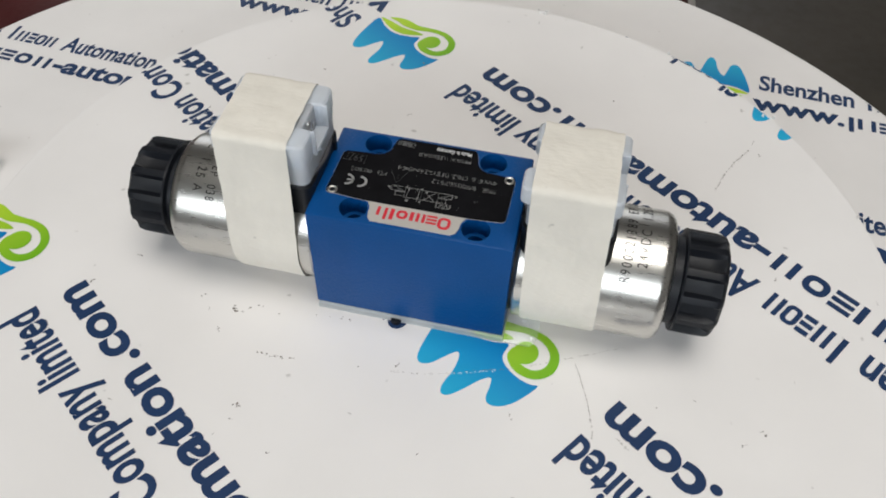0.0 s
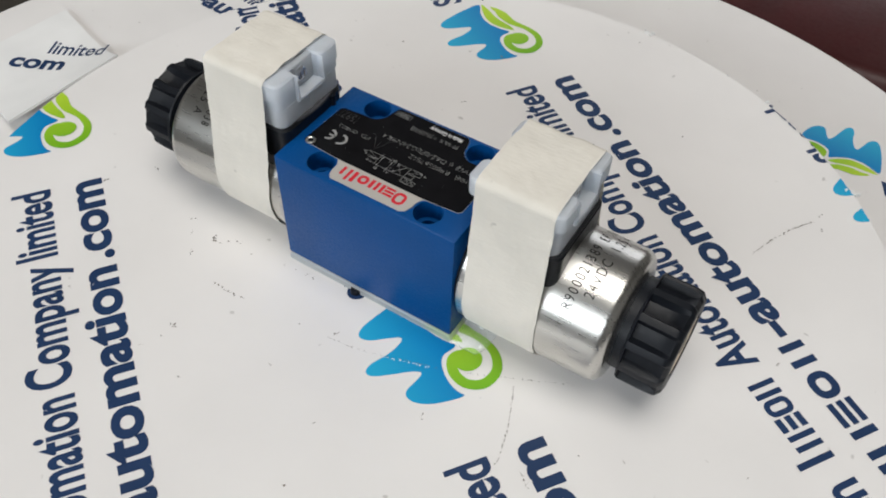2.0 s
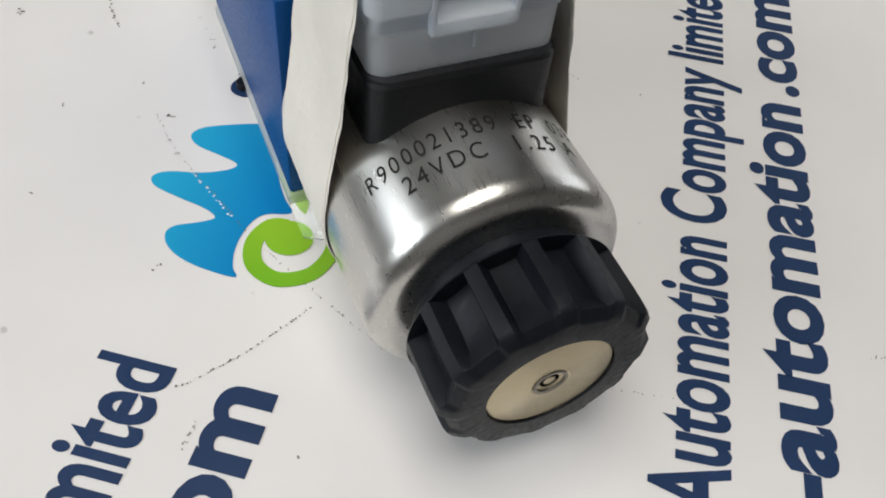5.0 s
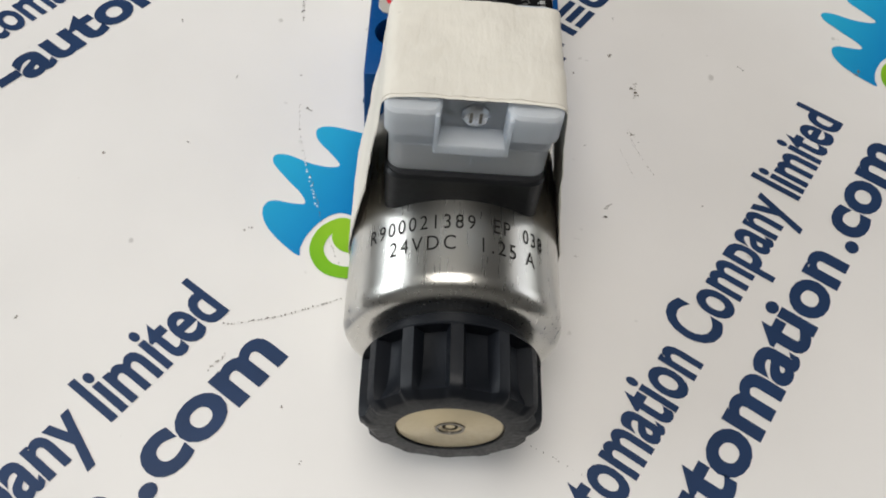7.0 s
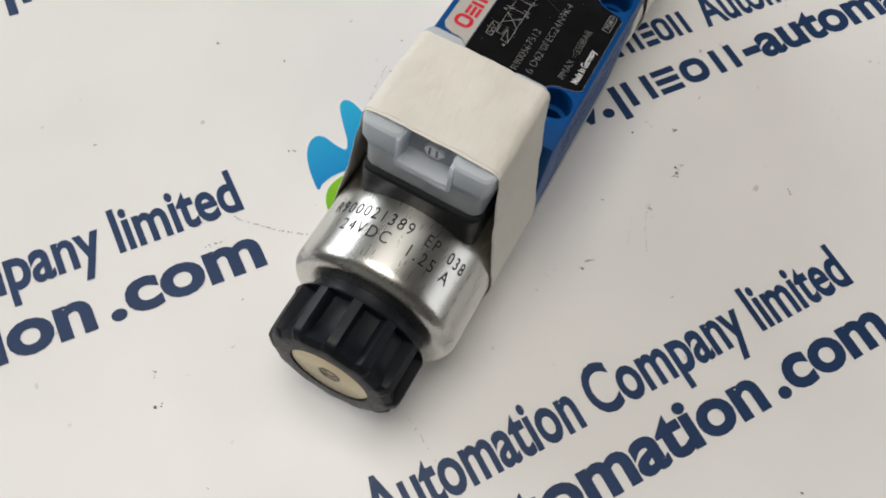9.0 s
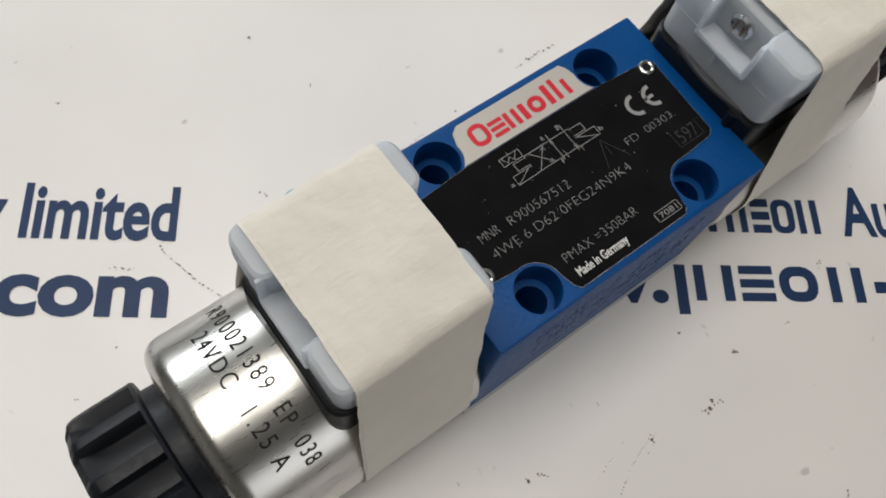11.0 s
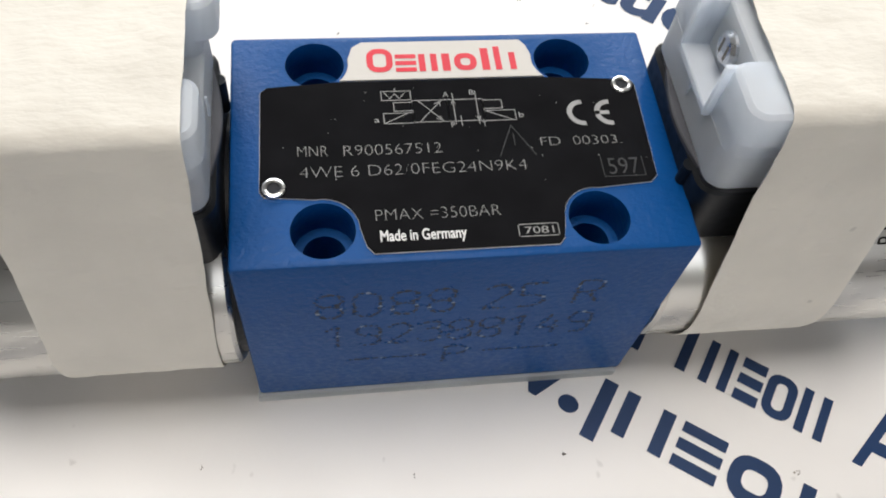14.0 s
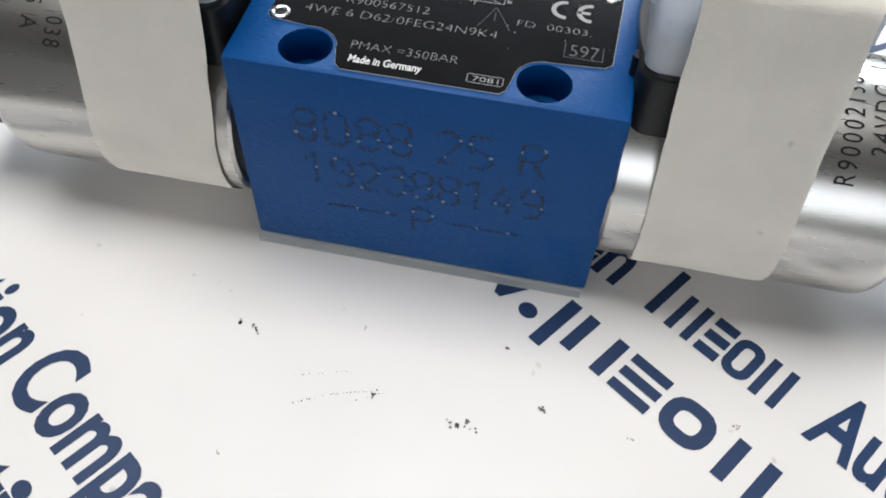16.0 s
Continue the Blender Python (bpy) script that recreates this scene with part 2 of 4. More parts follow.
def smooth_loop(points, steps=6):
    out, n = [], len(points)
    for i in range(n):
        p0, p1, p2, p3 = (Vector(points[(i + k) % n]) for k in (-1, 0, 1, 2))
        for s in range(steps):
            t = s / steps
            out.append(0.5 * ((2 * p1) + (p2 - p0) * t + (2 * p0 - 5 * p1 + 4 * p2 - p3) * t * t + (3 * p1 - p0 - 3 * p2 + p3) * t ** 3))
    return out


def smooth_line(points, steps=6):
    pts = [points[0]] + list(points) + [points[-1]]
    out = []
    for i in range(1, len(pts) - 2):
        p0, p1, p2, p3 = (Vector(pts[i + k]) for k in (-1, 0, 1, 2))
        for s in range(steps):
            t = s / steps
            out.append(0.5 * ((2 * p1) + (p2 - p0) * t + (2 * p0 - 5 * p1 + 4 * p2 - p3) * t * t + (3 * p1 - p0 - 3 * p2 + p3) * t ** 3))
    out.append(Vector(points[-1]))
    return out


def ribbon(points, widths, z=0.0):
    """A flat band along a line, with a width at each point."""
    bm = bmesh.new()
    rows = []
    for i, p in enumerate(points):
        d = (points[min(i + 1, len(points) - 1)] - points[max(i - 1, 0)]).normalized()
        s = Vector((-d.y, d.x)) * widths[i] / 2
        rows.append((bm.verts.new((p.x + s.x, p.y + s.y, z)), bm.verts.new((p.x - s.x, p.y - s.y, z))))
    for a, b in zip(rows, rows[1:]):
        bm.faces.new((a[0], a[1], b[1], b[0]))
    for f in bm.faces:
        f.normal_update()
        if f.normal.z < 0:
            f.normal_flip()
    return bm


def stroke(bm, a, b, w, z=0.0):
    a, b = Vector(a), Vector(b)
    d = (b - a).normalized()
    s = Vector((-d.y, d.x)) * w / 2
    e = d * w / 2
    bm.faces.new([bm.verts.new((*q, z)) for q in (a - e + s, a - e - s, b + e - s, b + e + s)])


def font_mesh(text, weight=0.0, spacing=1.0):
    cu = bpy.data.curves.new("line", "FONT")
    cu.body, cu.size, cu.resolution_u, cu.offset, cu.space_character = text, 1.0, 4, weight, spacing
    ob = bpy.data.objects.new("line", cu)
    scene.collection.objects.link(ob)
    dg = bpy.context.evaluated_depsgraph_get()
    me = bpy.data.meshes.new_from_object(ob.evaluated_get(dg))
    bpy.data.objects.remove(ob)
    bpy.data.curves.remove(cu)
    bm = bmesh.new()
    bm.from_mesh(me)
    bpy.data.meshes.remove(me)
    for f in bm.faces:
        if f.normal.z < 0:
            f.normal_flip()
    return bm


def cap_height():
    bm = font_mesh("H")
    h = max(v.co.y for v in bm.verts)
    bm.free()
    return h


CAP = cap_height()


def lettering(text, x0, x1, base, height, weight=0.0, spacing=1.0, z=0.0):
    """A line of writing from x0 to x1 on a baseline, with the height of its capitals."""
    bm = font_mesh(text, weight, spacing)
    lo, hi = min(v.co.x for v in bm.verts), max(v.co.x for v in bm.verts)
    for v in bm.verts:
        v.co = Vector((x0 + (v.co.x - lo) / (hi - lo) * (x1 - x0), base + v.co.y / CAP * height, z))
    return bm


def blot(bm, rng, x, y, r, z=0.16):
    joined(bm, flat([(x + r * (0.5 + 0.8 * rng.random()) * math.cos(k * 0.785), y + r * (0.5 + 0.8 * rng.random()) * math.sin(k * 0.785)) for k in range(8)], z))


def block(bm, x0, x1, y0, y1, t, z=0.0, r=0.25):
    """A plain rounded frame that stands for one character of a maker's name."""
    def outline(a0, a1, b0, b1, rad):
        pts = []
        for cx, cy, s in ((a1 - rad, b1 - rad, 0), (a0 + rad, b1 - rad, 90), (a0 + rad, b0 + rad, 180), (a1 - rad, b0 + rad, 270)):
            for k in range(5):
                an = radians(s + 22.5 * k)
                pts.append((cx + rad * math.cos(an), cy + rad * math.sin(an)))
        return pts
    w, h = x1 - x0, y1 - y0
    rad = r * min(w, h)
    outer = [bm.verts.new((*p, z)) for p in outline(x0, x1, y0, y1, rad)]
    if min(w, h) > 2.6 * t:
        inner = [bm.verts.new((*p, z)) for p in outline(x0 + t, x1 - t, y0 + t, y1 - t, max(rad - t, rad * 0.4))]
        n = len(outer)
        for k in range(n):
            bm.faces.new((outer[k], outer[(k + 1) % n], inner[(k + 1) % n], inner[k]))
    else:
        bm.faces.new(outer)


def bars(bm, kind, x0, x1, y0, y1, t, z=0.0):
    """Plain shapes that fill the place of one character of a maker's name: an upright, two uprights, a stack of three bars, or a frame."""
    def rect(a0, a1, b0, b1):
        bm.faces.new([bm.verts.new((*p, z)) for p in ((a0, b0), (a1, b0), (a1, b1), (a0, b1))])
    if kind == "frame":
        block(bm, x0, x1, y0, y1, t, z, 0.42)
    elif kind == "upright":
        rect(x0, x1, y0, y1)
    elif kind == "pair":
        rect(x0, x0 + t, y0, y1)
        rect(x1 - t, x1, y0, y1)
    elif kind == "tall_pair":
        rect(x0, x0 + t, y0, y1)
        rect(x1 - t, x1, y0, y0 + 0.74 * (y1 - y0))
    elif kind == "stack":
        h = (y1 - y0) * 0.24
        for lo in (y0, (y0 + y1 - h) / 2, y1 - h):
            rect(x0, x1, lo, lo + h)


def letters_of(bm, turn):
    """The characters of one line, each a mesh of its own: islands that overlap along the line belong together."""
    back = turn.inverted()
    bm.verts.index_update()
    seen, isles = set(), []
    for v in bm.verts:
        if v in seen:
            continue
        isle, todo = [], [v]
        seen.add(v)
        while todo:
            q = todo.pop()
            isle.append(q)
            for e in q.link_edges:
                o = e.other_vert(q)
                if o not in seen:
                    seen.add(o)
                    todo.append(o)
        us = [(back @ q.co).x for q in isle]
        isles.append([min(us), max(us), set(isle)])
    isles.sort(key=lambda i: i[0])
    groups = []
    for lo, hi, vs in isles:
        if groups and lo < groups[-1][1] - 0.25 * min(hi - lo, groups[-1][1] - groups[-1][0]):
            groups[-1][1] = max(hi, groups[-1][1])
            groups[-1][2] |= vs
        else:
            groups.append([lo, hi, set(vs)])
    out = []
    for lo, hi, vs in groups:
        b = bmesh.new()
        uv = b.loops.layers.uv.new("print")
        made = {v: b.verts.new(v.co) for v in vs}
        for f in bm.faces:
            if f.verts[0] in vs:
                b.faces.new([made[v] for v in f.verts])
        if b.faces:
            out.append(b)
        else:
            b.free()
    return out


LOWER = -18.9


# ---- the printed sheet: one label is a mark and two lines of writing; u runs along the writing
def label_print(parent, u_end, v, ang, z, clip=None, tilt=0.0, pivot=0.0, centre=(0, 0)):
    """Lays one printed label so that its lines end at u_end and the upper line stands at v."""
    turn = Matrix.Rotation(radians(ang), 4, "Z")

    def lay(name, bm, mat, label=""):
        uv = bm.loops.layers.uv.new("print")
        for f in bm.faces:
            for lp in f.loops:
                lp[uv].uv = (lp.vert.co.x, lp.vert.co.y)
        return bm

    def place(name, bm, mat, du, dv, label="", split=False):
        lay(name, bm, mat)
        if split:
            bm.transform(Matrix.Translation((pivot, 0, 0)) @ Matrix.Rotation(radians(tilt), 4, "Z") @ Matrix.Translation((-pivot, 0, 0)))
        bmesh.ops.translate(bm, verts=bm.verts[:], vec=(u_end + du, v + dv, 0))
        bm.transform(turn)
        bmesh.ops.translate(bm, verts=bm.verts[:], vec=(0, 0, z))
        mid = Vector((*centre, 0))
        if clip and any((q.co - mid).xy.length > clip for q in bm.verts):
            if all((q.co - mid).xy.length > clip for q in bm.verts):
                bm.free()
                return
            for k in range(72):
                a = 2 * math.pi * k / 72
                no = Vector((math.cos(a), math.sin(a), 0))
                if any((q.co - mid).dot(no) > clip for q in bm.verts):
                    bmesh.ops.bisect_plane(bm, geom=bm.verts[:] + bm.edges[:] + bm.faces[:], plane_co=mid + no * clip, plane_no=no, clear_outer=True)
        if not bm.faces:
            bm.free()
            return
        if not split:
            part(name, bm, mat, parent, label)
            return
        for piece in letters_of(bm, turn):
            part(name, piece, mat, parent, label)
        bm.free()

    # mark: blue peaks over a green band that curls up on itself
    blue = smooth_loop([(23, -5), (21.5, 4), (18, 14), (15.6, 18.4), (13, 19.6), (10.4, 17), (8.8, 11), (7.4, 7), (5.4, 8), (3, 13), (1.4, 20), (-0.8, 22.6), (-3.2, 21), (-5, 15), (-6.4, 9),
                        (-8.2, 6.0), (-10.2, 8.5), (-12.2, 12.6), (-14.5, 13.9), (-17.4, 12.4), (-19.8, 8.6), (-21.2, 3), (-21.6, -3.2), (-19.4, -2.0), (-15.6, -0.9), (-11.2, -0.8), (-7.2, -1.7),
                        (-4.6, -3.8), (-3.0, -8.6), (0.4, -6.2), (5.5, -3.1), (10, -2.0), (16, -2.6)], 5)
    place("printed_mark", flat(blue), BLUE_INK, 43.5, 0, "blue printed peaks of a mark")
    leaf = smooth_loop([(22.6, -6.4), (16, -4.0), (10, -3.4), (5, -4.7), (0.6, -7.8), (-2.6, -11.4), (1.5, -11.0), (6, -9.2), (11, -8.0), (16.5, -7.6)], 5)
    place("printed_leaf", flat(leaf, 0.03), GREEN_INK, 43.5, 0, "green printed leaf of a mark")
    path = smooth_line([(19, -9.4), (14.5, -11.4), (9, -12.2), (4, -13.2), (-0.5, -15.8), (-5, -18.2), (-11.2, -19.4), (-17.2, -17.0), (-20.0, -11.2), (-17.7, -5.8), (-12.3, -3.8), (-7.4, -5.6), (-6.6, -9)], 6)
    n = len(path)
    wide = [0.6 + 4.6 * min(1, i / (0.14 * n)) if i < 0.14 * n else (5.2 - 2.5 * (i / n - 0.14) / 0.22 if i < 0.36 * n else 2.7 + 0.9 * min(1, (i / n - 0.36) / 0.3)) for i in range(n)]
    curl = joined(ribbon(path, wide, 0.06), flat([(-9.5 + 4.5 * math.cos(k * math.pi / 16), -10.2 + 4.9 * math.sin(k * math.pi / 16)) for k in range(32)], 0.1))
    place("printed_curl", curl, GREEN_INK, 43.5, 0, "green printed curl of a mark")
    # upper line, narrow letters
    for text, a, b in (("Shenzhen", -259, -204), ("Automation", -159.3, -97), ("Company", -93, -39.3), ("limited", -35.7, 0.2)):
        place("printed_letter", lettering(text, a, b, 0, 13.4, 0.026), INK, 0, 0, "navy printed letter", True)
    bm = bmesh.new()
    for kind, a, b, lo, h in (("upright", -196.4, -194.2, 0, 13.4), ("pair", -191.4, -185.6, 0, 9.8), ("stack", -184.2, -179.2, 0, 9.8), ("frame", -178.6, -172.4, 0, 9.8), ("pair", -171.4, -165.6, 0, 9.8)):
        bars(bm, kind, a, b, lo, lo + h, 1.9)
    place("printed_bar", bm, INK, 0, 0, "plain navy bar in place of a maker's name", True)
    # lower line, bold
    for text, a, b in (("www.", -262, -209.6), ("-automation", -154.1, -47.2), (".com", -43.4, 0)):
        place("printed_letter", lettering(text, a, b, LOWER, 13.0, 0.035), INK, 0, 0, "bold navy printed letter", True)
    bm = bmesh.new()
    for kind, a, b, lo, h in (("upright", -207.4, -204.5, -3.6, 13.2), ("pair", -202.4, -192.2, 0, 9.6), ("stack", -190.4, -181.4, 0, 9.6), ("frame", -179.9, -169.6, 0, 9.6), ("pair", -166.4, -157.2, 0, 9.6)):
        bars(bm, kind, a, b, LOWER + lo, LOWER + lo + h, 2.7)
    place("printed_bar", bm, INK, 0, 0, "plain navy bar in place of a maker's name", True)


# ---- room
def room():
    X, Y, Z0, Z1, T = 3800, 4200, -820, 2900, 120
    tagged(part("floor", rbox(-X, X, -Y, Y, Z0 - 80, Z0), FLOOR), "dark brown-grey smooth floor", "floor", "", "structure")
    tagged(part("ceiling", rbox(-X, X, -Y, Y, Z1, Z1 + 80), CEIL), "plain grey painted ceiling", "ceiling", "", "structure")
    tagged(part("wall_east", rbox(X, X + T, -Y, Y, Z0, Z1), WALL), "plain painted wall", "wall", "", "structure")
    tagged(part("wall_west", rbox(-X - T, -X, -Y, Y, Z0, Z1), WALL), "plain painted wall", "wall", "", "structure")
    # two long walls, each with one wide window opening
    # The south window is unseen, added to go with the fill lamp.
    for wall, win_name, y0, y1, w0, w1, s0, s1, splits in (("wall_north", "window_1", Y, Y + T, -2000, 2700, 880, 2660, (-440, 1130)), ("wall_south", "added_fill_window", -Y - T, -Y, -850, 2850, 250, 2350, (380, 1600))):
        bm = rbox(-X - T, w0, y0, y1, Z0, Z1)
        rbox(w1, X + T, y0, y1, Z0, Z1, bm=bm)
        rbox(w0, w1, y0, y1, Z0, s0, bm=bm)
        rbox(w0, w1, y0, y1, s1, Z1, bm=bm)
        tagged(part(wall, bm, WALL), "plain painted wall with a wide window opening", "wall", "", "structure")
        win = thing(win_name, "unseen wide white-framed window in the wall", "window", "", "structure", (0, y0, s0))
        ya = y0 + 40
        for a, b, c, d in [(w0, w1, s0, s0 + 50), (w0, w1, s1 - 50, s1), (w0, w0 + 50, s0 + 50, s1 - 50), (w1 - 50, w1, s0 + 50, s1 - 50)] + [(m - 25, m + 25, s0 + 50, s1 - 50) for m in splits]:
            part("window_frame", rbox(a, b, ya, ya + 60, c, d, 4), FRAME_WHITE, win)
    # Unseen fixture, added only to go with the overhead fill.
    lamp = thing("added_panel_lamp", "unseen white panel frame added round the overhead fill light", "lamp", "", "structure", (-300, 350, Z1))
    bm = rbox(-1290, -1250, -490, 1190, Z1 - 36, Z1, 3)
    rbox(650, 690, -490, 1190, Z1 - 36, Z1, 3, bm=bm)
    rbox(-1250, 650, -490, -450, Z1 - 36, Z1, 3, bm=bm)
    rbox(-1250, 650, 1150, 1190, Z1 - 36, Z1, 3, bm=bm)
    part("frame", bm, FRAME_WHITE, lamp)


room()


# ---- tables
def round_table():
    t = thing("round_table", "round table covered with white printed sheet", "table", at=(31, -19, -820))
    part("tabletop", moved(cylinder(0, 0, -100, -70, 331, 128, bevel=1.5), 31, -19), PAPER, t)
    part("pedestal", cylinder(31, -19, -800, -100, 35, 32), TUBE, t, "metal pedestal")
    part("foot_plate", cylinder(31, -19, -820, -800, 230, 64, bevel=4), TUBE, t, "round metal foot")
    for u_end, v in ((390, 249.7), (59, 249.7), (-272, 251), (206.5, 149.5), (-123.5, 154)):
        label_print(t, u_end, v, 176, -69.9, 329, centre=(31, -19))
    return t


round_table()


def turntable():
    t = thing("turntable", "round white display turntable with blue printed lettering", "turntable", at=(0, 0, -70))
    part("drum", cylinder(0, -6, -70, -4, 120, 96, bevel=2), STAND, t, "white plastic drum")
    disc = part("disc", cylinder(0, -6, -4, 0, 177, 160, bevel=0.4), PAPER, t, "white laminated disc")
    for u_end, v, tilt, pivot in ((-83, 7.3, -1.8, 0), (247.3, 8.3, -1.6, -180), (86, 113, -2.8, 0), (71, -91.4, 0.1, 0), (402, -90, 0, 0), (410, 113.5, 0, 0), (-92, -190, 0, 0), (239, -190, 0, 0)):
        label_print(disc, u_end, v, -33.6, 0.12, 176.4, tilt, pivot, (0, -6))
    rng = random.Random(31)
    for a, n, spread in ((-96, 7, 1.6), (-118, 4, 1.0), (-137, 5, 1.2), (-60, 4, 1.0), (165, 4, 1.2), (40, 5, 1.2)):
        bm = bmesh.new()
        cx, cy = 176.6 * math.cos(radians(a)), -6 + 176.6 * math.sin(radians(a))
        for k in range(n):
            x, y = cx + rng.gauss(0, spread), cy + rng.gauss(0, 0.5 * spread)
            r = rng.uniform(0.4, 1.0)
            joined(bm, slab([(x + r * rng.uniform(0.6, 1.2) * math.cos(b), y + r * rng.uniform(0.6, 1.2) * math.sin(b)) for b in (0, 1.05, 2.1, 3.14, 4.2, 5.2)], -0.6, rng.uniform(0.25, 0.8)))
        part("frayed_rim", bm, PAPER_EDGE, disc, "torn white fibres on the rim", kind="stuff")
    return t


turntable()


# ---- the valve
valve = thing("hydraulic_valve", "blue hydraulic directional valve with two solenoids, caps taped over its sockets", "valve")
X0, X1, Y0, Y1, ZB, ZT = -33.4, 34.9, -21.3, 21.7, 3.0, 49.6
HOLES = [(sx * 20.25, sy * 15.5) for sx in (-1, 1) for sy in (-1, 1)]


def valve_body():
    bm = rbox(X0, X1, Y0, Y1, ZB, ZT, 0.7, 2)
    body = part("body", bm, PAINT, None)
    cutters = []
    for x, y in HOLES:
        for r, z in ((4.65, ZT - 6.8), (3.2, ZT - 40)):
            c = part("cutter", cylinder(x, y, z, ZT + 2, r, 40), BLACK)
            cutters.append(c)
    for c in cutters:
        mod = body.modifiers.new("bore", "BOOLEAN")
        mod.operation, mod.object, mod.solver = "DIFFERENCE", c, "EXACT"
    dg = bpy.context.evaluated_depsgraph_get()
    me = bpy.data.meshes.new_from_object(body.evaluated_get(dg))
    for c in cutters:
        bpy.data.objects.remove(c)
    bpy.data.objects.remove(body)
    me.materials.clear()
    me.materials.append(PAINT)
    for p in me.polygons:
        p.use_smooth = True
        p.material_index = 0
    me.set_sharp_from_angle(angle=radians(38))
    ob = new("body", me)
    ob.parent = valve
    return tagged(ob, "blue painted cast body with four bolt holes")


body = valve_body()

# dot-peened figures on the front face: each figure is a set of straight runs on a 4 by 6 grid
RUNS = {"0": ["1030", "3041", "4145", "4536", "3616", "1605", "0501", "0110"],
        "1": ["0526", "2620"], "2": ["0516", "1636", "3645", "4544", "4400", "0040"],
        "3": ["0516", "1636", "3645", "4534", "3414", "3443", "4341", "4130", "3010", "1001"],
        "4": ["2602", "0242", "3430"], "5": ["4606", "0603", "0333", "3342", "4241", "4130", "3000"],
        "8": ["1030", "3041", "4142", "4233", "3313", "1302", "0201", "0110", "1304", "0405", "0516", "1636", "3645", "4544", "4433"],
        "9": ["1030", "3041", "4145", "4536", "3616", "1605", "0504", "0413", "1333", "3342"],
        "R": ["0006", "0636", "3645", "4544", "4433", "3303", "2340"], "P": ["0006", "0636", "3645", "4544", "4433", "3303"], "-": ["0343"]}


def peened(texts):
    bm = bmesh.new()
    rng = random.Random(4)

    def dot(x, z):
        r = 0.27 + 0.24 * rng.random()
        c = Vector((x + rng.uniform(-.13, .13), Y0 - 0.02, z + rng.uniform(-.13, .13)))
        ring = [bm.verts.new(c + Vector((r * math.cos(a), -0.03, r * math.sin(a)))) for a in (0, 1.05, 2.09, 3.14, 4.19, 5.24)]
        mid = bm.verts.new(c + Vector((rng.uniform(-.1, .1), 0.015, rng.uniform(-.1, .1))))
        for k in range(6):
            bm.faces.new((mid, ring[k], ring[(k + 1) % 6]))
    for ch, x, z, w, h in texts:
        for run in RUNS[ch]:
            a = Vector((x + w * int(run[0]) / 4, z + h * int(run[1]) / 6))
            b = Vector((x + w * int(run[2]) / 4, z + h * int(run[3]) / 6))
            k = max(1, round((b - a).length / 0.74))
            for i in range(k):
                p = a.lerp(b, (i + 0.5) / k)
                dot(p.x, p.y)
    bmesh.ops.recalc_face_normals(bm, faces=bm.faces[:])
    for f in bm.faces:
        if f.normal.y > 0:
            f.normal_flip()
    return bm


FIGURES = [(c, x, 33.2, 3.9, 7.6) for c, x in (("8", -21.9), ("0", -16.2), ("8", -10.4), ("8", -4.7), ("2", 3.9), ("5", 9.6), ("R", 18.6))]
FIGURES += [(c, -20.8 + 5.05 * i, 22.2, 3.7, 7.4) for i, c in enumerate("192388149")]
FIGURES += [("-", -17.2, 13.1, 13.4, 6.4), ("P", -0.6, 12.7, 3.9, 6.6), ("-", 6.2, 13.3, 13.6, 6.4)]


def burrs(figure, rng):
    """Paint pushed up beside the punched dots."""
    bm = bmesh.new()
    ch, x, z, w, h = figure
    for run in RUNS[ch]:
        a = Vector((x + w * int(run[0]) / 4, z + h * int(run[1]) / 6))
        b = Vector((x + w * int(run[2]) / 4, z + h * int(run[3]) / 6))
        for i in range(max(1, round((b - a).length / 0.8))):
            p = a.lerp(b, rng.random()) + Vector((rng.uniform(-0.6, 0.6), rng.uniform(-0.6, 0.6)))
            r, up = rng.uniform(0.18, 0.42), rng.uniform(0.06, 0.17)
            foot = [bm.verts.new((p.x + r * rng.uniform(0.8, 1.2) * math.cos(k * 0.8976), Y0 + 0.03, p.y + r * rng.uniform(0.8, 1.2) * math.sin(k * 0.8976))) for k in range(7)]
            brow = [bm.verts.new((p.x + (v.co.x - p.x) * 0.6, Y0 - up * 0.8, p.y + (v.co.z - p.y) * 0.6)) for v in foot]
            for k in range(7):
                bm.faces.new((foot[k], foot[(k + 1) % 7], brow[(k + 1) % 7], brow[k]))
            bm.faces.new(brow)
    bmesh.ops.recalc_face_normals(bm, faces=bm.faces[:])
    return bm


burr_rng = random.Random(12)
for figure in FIGURES:
    stamp = part("stamped_figure", peened([figure]), PEENED, body, "dot-peened figure")
    part("raised_burr", burrs(figure, burr_rng), PAINT, stamp, "raised blue paint beside the dots", True)


